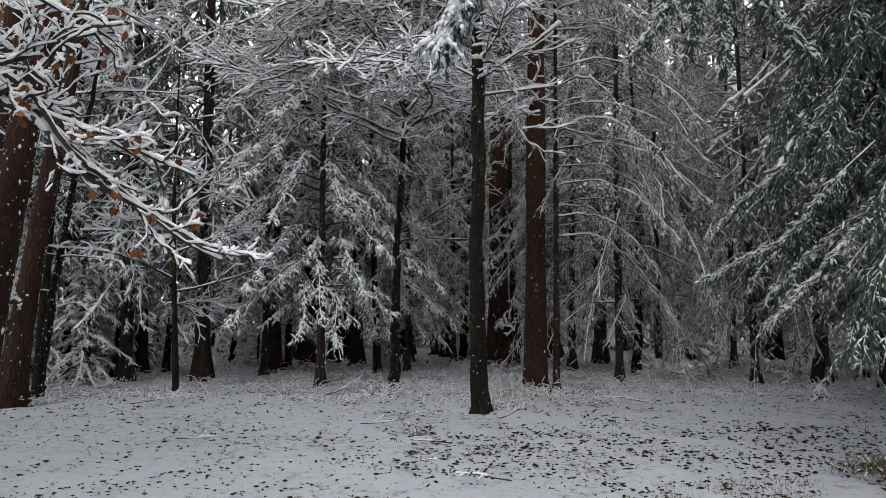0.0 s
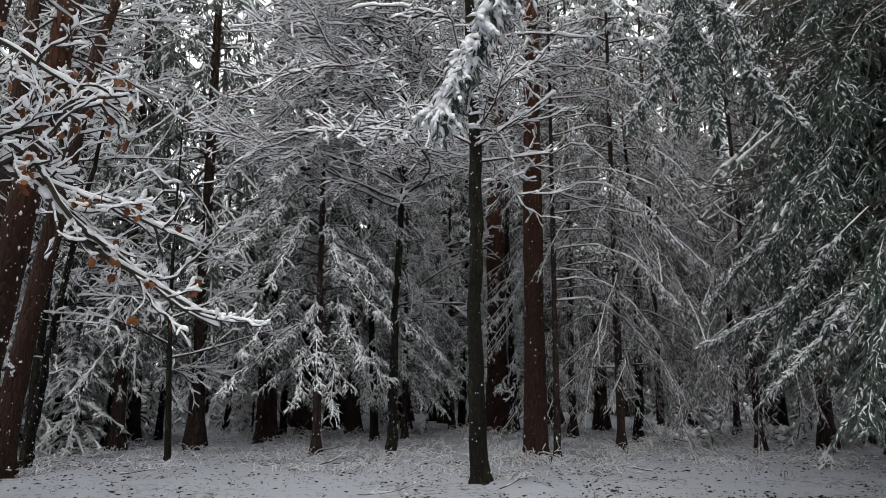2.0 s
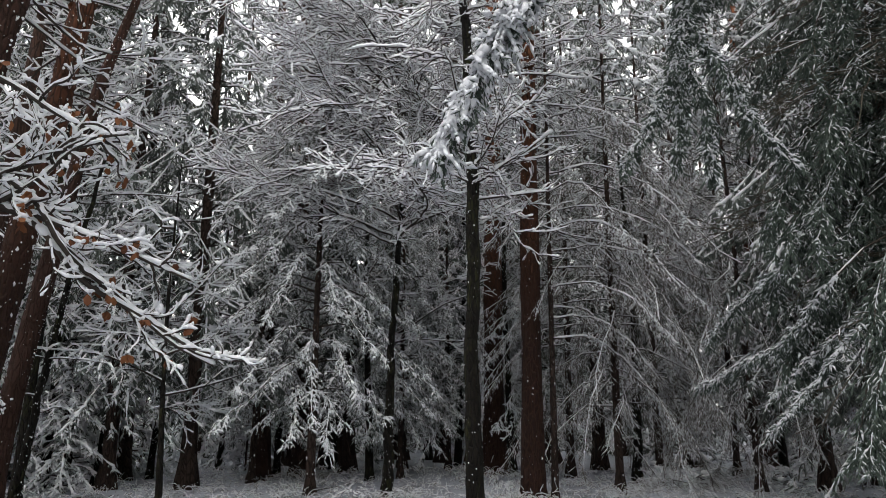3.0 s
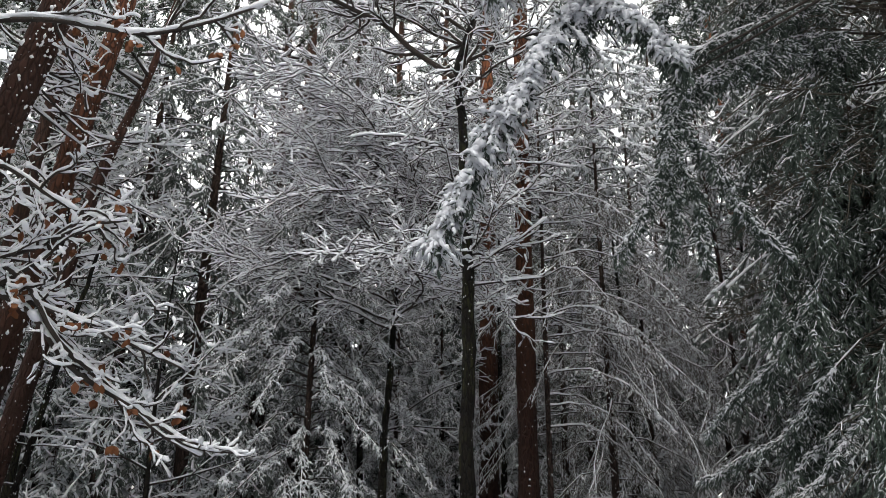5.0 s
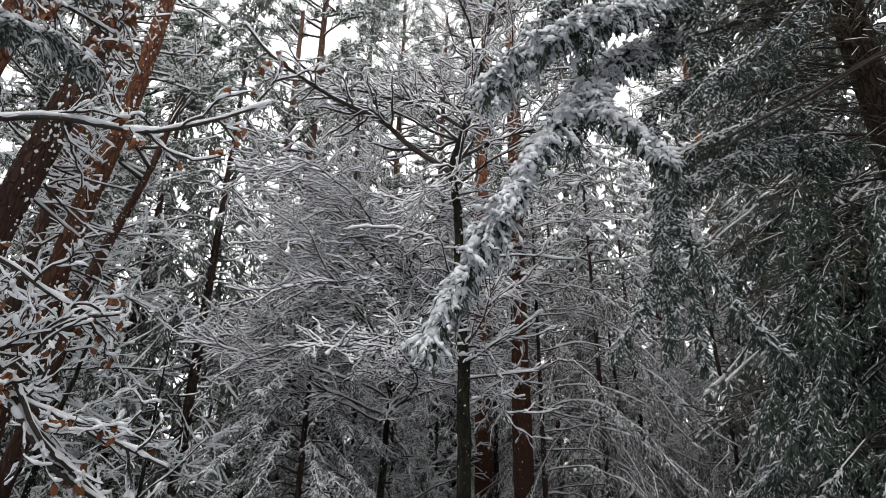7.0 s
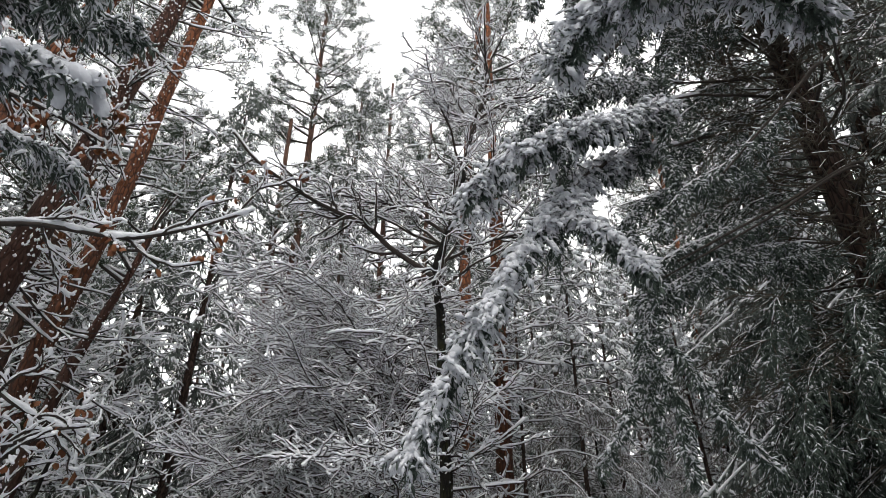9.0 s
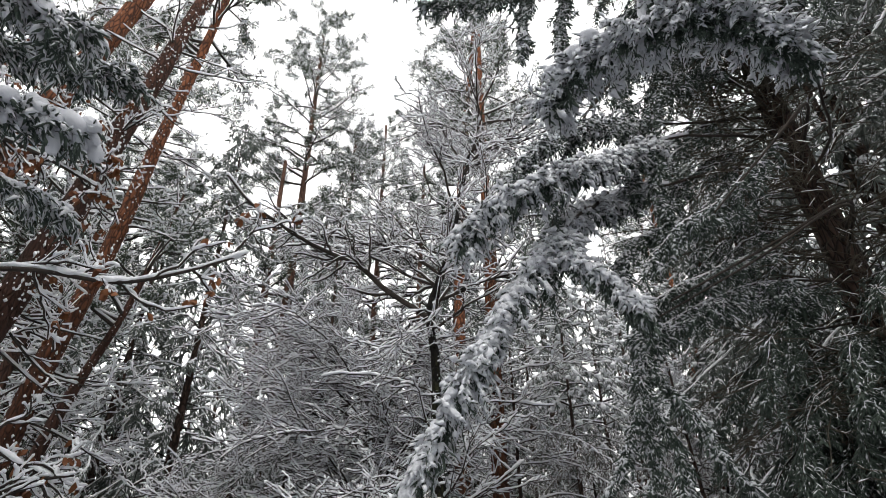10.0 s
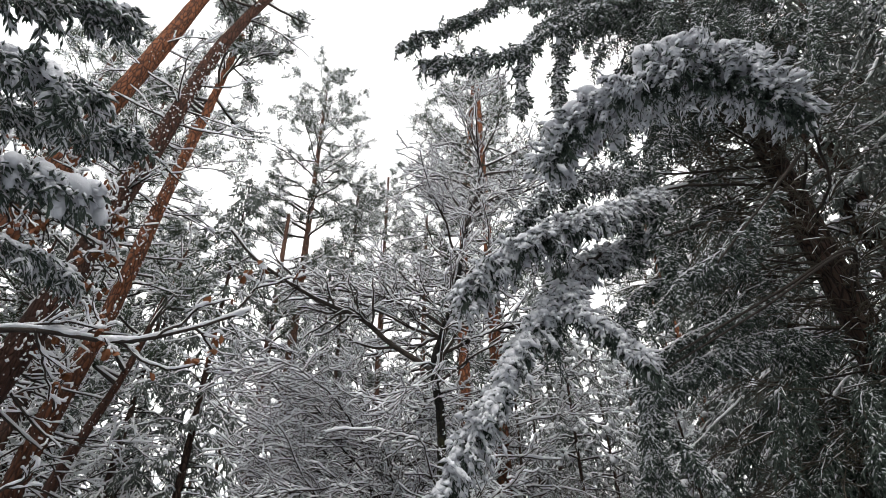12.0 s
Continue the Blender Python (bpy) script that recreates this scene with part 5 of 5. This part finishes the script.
# last three: added beside the big spruce to darken and fill its side
for x, y, s in [(-2.4, 19.5, 1.05), (-4.6, 22.2, 1.1), (1.0, 20.6, 1.0), (-6.9, 15.2, 0.95), (8.2, 11.6, 0.95), (9.8, 16.4, 1.0), (-10.2, 14.2, 0.95), (-1.2, 24.5, 1.0), (7.6, 21.5, 1.05), (8.6, 13.5, 0.9), (-1.0, 20.5, 0.7), (8.4, 9.0, 0.95), (9.0, 5.4, 0.95), (7.8, 3.0, 0.9)]:
    stand(spruce_c, x, y, s)
for x, y, s in [(-7.7, 23.4, 1.5), (-8.3, 16.4, 1.0), (-9.0, 14.6, 1.2), (-7.6, 14.8, 0.8), (-8.2, 18.6, 1.4), (-5.4, 20.4, 0.9), (8.9, 17.6, 0.6), (-9.2, 22.5, 0.9), (-10.2, 17.5, 1.3), (-9.8, 19.8, 0.8), (1.0, 25.5, 1.0), (10.5, 19.5, 0.8), (-2.0, 24.0, 0.9), (12.2, 19.4, 1.3), (14.6, 21.0, 1.5), (9.6, 16.0, 0.7), (-7.4, 24.6, 1.2), (-8.5, 27.0, 1.4)]:
    stand(small, x, y, s)
for x, y, s in [(-6.0, 29.0, 1.1), (-13.5, 22.0, 1.1), (-2.0, 28.5, 1.05), (2.8, 27.0, 1.1), (6.5, 25.5, 1.0), (9.8, 28.5, 1.1), (13.5, 19.0, 1.0), (16.0, 24.0, 1.1), (-15.5, 18.0, 1.1),
                (-9.0, 30.0, 1.2), (-15.0, 28.0, 1.2), (-4.5, 33.0, 1.2), (1.0, 33.0, 1.1), (6.0, 33.0, 1.2), (12.0, 33.0, 1.2), (18.0, 31.0, 1.2), (-12.0, 36.0, 1.2), (9.0, 38.0, 1.2), (-1.5, 39.0, 1.2)]:
    stand(far, x, y, s)
# invented ring behind and beside the camera that cuts light on the clearing
for x, y, s in [(6.6, -2.8, 1.0), (-7.4, -2.4, 1.0), (4.4, -6.4, 1.1), (-5.6, -7.6, 1.0), (11.0, 9.0, 1.0), (12.5, 13.5, 1.1), (-11.5, 8.0, 1.0), (-9.5, 3.0, 1.0), (10.0, 3.0, 1.0), (10.0, -2.5, 1.0), (-10.0, -3.5, 1.0), (7.5, -17.0, 1.0), (-7.0, -18.0, 1.0), (0.5, -20.0, 1.1),
                (-14.0, -8.0, 1.1), (14.0, -8.0, 1.1), (-13.0, -16.0, 1.1), (13.0, -16.0, 1.1), (3.0, -24.0, 1.2), (15.0, 4.0, 1.1), (-15.0, 5.0, 1.1), (-15.0, 12.0, 1.1), (16.0, 12.0, 1.1)]:
    stand(hind, x, y, s)


# ---- the thin spruce whose long dead boughs sweep sideways ----
def sweeping_spruce():
    rng = np.random.default_rng(81)
    base = np.array(at_ground(2.2, 13.6))
    tree = thing("sweeping_spruce", "thin spruce with long arching boughs of snow-lined dead twigs", "spruce tree", "", base)
    path = curve([(0, 0, -0.15), (0.05, 0, 4.5), (0.1, 0, 10.0)], 30)
    soup, r = trunk_soup(rng, path, 0.07, 12, 0.25, 0.7)
    part("trunk", soup, SPRUCE_BARK, tree)
    part("bark_snow", bark_snow(rng, path, r, 360, 0, 0.6, 0.006), SNOW, tree, kind="stuff")
    boughs = [(4.75, -18, 2.9, 0.50), (4.0, -35, 2.4, 0.6), (3.4, -5, 2.0, 0.7), (5.6, -10, 3.0, 0.5), (6.4, -25, 2.8, 0.6), (7.2, 0, 2.8, 0.6), (5.0, 25, 2.6, 0.6),
              (4.4, 10, 2.9, 0.6), (3.0, 15, 2.4, 0.7), (6.0, -55, 2.0, 0.8), (5.2, -40, 2.6, 0.65), (7.6, -40, 2.4, 0.7), (3.6, 35, 2.6, 0.7)]
    for z, a, ln, dr in boughs:
        out, o = np.array([math.cos(radians(a)), math.sin(radians(a)), 0]), np.array([0.04, 0, z])
        sp = curve([o, o + out * ln * 0.35 + UP * 0.02 * ln, o + out * ln * 0.7 - UP * ln * dr * 0.28, o + out * ln - UP * ln * dr * 0.85], 14)
        sp[1:-1] += rng.normal(0, 0.015, (12, 3))
        w, g, s = Soup(), Soup(), Soup()
        spruce_bough(rng, sp, (w, g, s), 0.06, 0.42, 1.1, 0.006, 0.013, 1.5, 0, 0.014, 0.75, 3, 0.02, 0.03, None, 0.15, 0.8, 0.15, 0.3, 3, 0.2, 2.0)
        b = part("bough", w, TWIG, tree)
        part("dead_wood", g, DEAD_TWIG, b, kind="stuff")
        part("snow", s, SNOW, b, kind="stuff")


sweeping_spruce()


# ---- brush heap under snow, tussock, frosted shoots at the feet of trunks ----
def brush_heap(x, y, width, tall, seed, label):
    rng, gen = np.random.default_rng(seed), random.Random(seed)
    ob = thing("brush_heap", label, "brush heap", "", at_ground(x, y))
    out = []
    for i in range(46):
        a = rng.uniform(0, 2 * np.pi)
        p = Vector((rng.normal(0, width * 0.22), rng.normal(0, width * 0.15), rng.uniform(0, tall * 0.7)))
        grow(gen, out, p, Vector((math.cos(a), math.sin(a), rng.uniform(-0.1, 0.6))).normalized(), width * rng.uniform(0.3, 0.6), 0.014, 0, ((4, 2), 0.15, (0.4, 0.3, 0.2), (0.15, 0.12, 0.1), 0.5))
    p0, p1, r0, r1, lv, end = segments(out)
    p0[:, 2], p1[:, 2] = np.maximum(p0[:, 2], 0), np.maximum(p1[:, 2], 0)
    w, s = Soup(), Soup()
    prisms(w, p0, p1, r0, r1, 4)
    snow_on(s, rng, p0, p1, r0, r1, 0.024, 4, 0.8, 0.25, 0.9)
    j = rng.integers(0, len(p0), 60)
    lumps(s, rng, p0[j] + UP * 0.02, rng.uniform(0.05, 0.11, 60), 0.6, BALL0, 0.15)
    part("brushwood", w, TWIG, ob, kind="stuff")
    part("snow", s, SNOW, ob, kind="stuff")


brush_heap(9.78, 23.3, 1.3, 0.55, 91, "heap of dark brushwood under snow")
brush_heap(5.2, 15.8, 1.0, 0.3, 92, "low tangle of frosted brushwood")
brush_heap(7.9, 16.4, 1.1, 0.3, 93, "low tangle of frosted brushwood on the snow")


def foot_shoots(x, y, spread, count, tall, seed, label="frosted shoots and dead grass around a trunk", frost=0.7):
    rng = np.random.default_rng(seed)
    ob = thing("grass_tussock", label, "grass tussock", "tussocks", at_ground(x, y))
    p = np.stack([rng.normal(0, spread, count), rng.normal(0, spread * 0.6, count), np.zeros(count)], 1)
    d = np.stack([rng.normal(0, 0.6, count), rng.normal(0, 0.6, count), np.ones(count)], 1)
    q0, q1, r0, r1 = twigs(rng, p, d, tall * rng.uniform(0.4, 1.4, count), 3, 0.6, np.full(count, 0.003), 0.25)
    a, w = Soup(), Soup()
    prisms(a, q0, q1, r0, r1, 3)
    snow_on(w, rng, q0, q1, r0, r1, 0.011, 3, None, 0.3, frost)
    part("dead_grass", a, GRASS, ob, kind="stuff")
    part("snow", w, SNOW, ob, kind="stuff")


for k, (x, y, sp, n, h) in enumerate([(1.5, 13.1, 0.35, 260, 0.35), (1.2, 13.0, 0.3, 160, 0.3), (0.9, 11.2, 0.25, 120, 0.2), (-0.8, 14.0, 0.3, 120, 0.25), (1.2, 17.8, 0.5, 200, 0.4), (-3.2, 18.4, 0.5, 200, 0.4),
                                      (-7.0, 11.4, 0.4, 160, 0.3), (-8.0, 12.5, 0.5, 200, 0.4), (3.9, 14.4, 0.4, 160, 0.3), (4.9, 15.5, 0.5, 240, 0.35), (6.0, 16.2, 0.5, 240, 0.35), (8.5, 19.0, 0.6, 260, 0.4), (-0.35, 8.7, 0.07, 60, 0.12)]):
    foot_shoots(x, y, sp, n, h, 300 + k, frost=0.7 if h > 0.15 else 0.1)
foot_shoots(4.15, 6.7, 0.2, 300, 0.2, 330, "dark wet grass tussock at the edge of the snow", 0.12)


# ---- the wood further off, as one mass ----
def far_woods():
    rng = np.random.default_rng(95)
    wood, green, white = Soup(), Soup(), Soup()
    n = 260
    a, dist = rng.uniform(radians(20), radians(160), n), rng.uniform(40, 72, n)
    x, y = np.cos(a) * dist, np.sin(a) * dist
    h = rng.uniform(15, 24, n)
    base = np.stack([x, y, swell(x, y) - 0.2], 1)
    prisms(wood, base, base + np.stack([rng.normal(0, 0.5, n), rng.normal(0, 0.5, n), h], 1), np.full(n, 0.2), np.full(n, 0.03), 6)
    j = np.repeat(np.arange(n), 40)
    f = rng.random(len(j)) ** 0.9
    t = rng.uniform(0, 2 * np.pi, len(j))
    p0 = base[j] + UP * (1.0 + f * (h[j] - 1.2))[:, None]
    ln = (2.7 * (1 - f) ** 0.7 + 0.3) * rng.uniform(0.6, 1.2, len(j))
    d = np.stack([np.cos(t), np.sin(t), -0.6 * (1 - f)], 1)
    q0, q1, r0, r1 = twigs(rng, p0, d, ln, 2, 0.4, np.full(len(j), 0.27), 0.2)
    prisms(green, q0, q1, r0, r1, 3, 0.5)
    snow_on(white, rng, q0, q1, r0 * 0.3, r1 * 0.3, 0.16, 3, None, 0.2, 0.9)
    m = 420
    a, dist = rng.uniform(radians(35), radians(145), m), rng.uniform(27, 46, m)
    c = np.stack([np.cos(a) * dist, np.sin(a) * dist, np.zeros(m)], 1)
    c[:, 2] = swell(c[:, 0], c[:, 1])
    j = np.repeat(np.arange(m), 16)
    t = rng.uniform(0, 2 * np.pi, len(j))
    d = np.stack([np.cos(t), np.sin(t), rng.uniform(0.1, 1.6, len(j))], 1)
    q0, q1, r0, r1 = twigs(rng, c[j], d, rng.uniform(0.7, 2.6, len(j)), 2, 0.6, np.full(len(j), 0.05), 0.25)
    prisms(green, q0, q1, r0, r1, 3, 0.6)
    snow_on(white, rng, q0, q1, r0 * 0.3, r1 * 0.3, 0.06, 3, None, 0.2, 0.9)
    ob = thing("far_woods", "distant dusky spruce wood dusted with snow", "wood", kind="stuff")
    part("trunk_wood", wood, SPRUCE_BARK, ob, kind="stuff")
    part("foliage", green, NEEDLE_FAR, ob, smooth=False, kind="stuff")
    part("snow", white, SNOW, ob, kind="stuff")


far_woods()
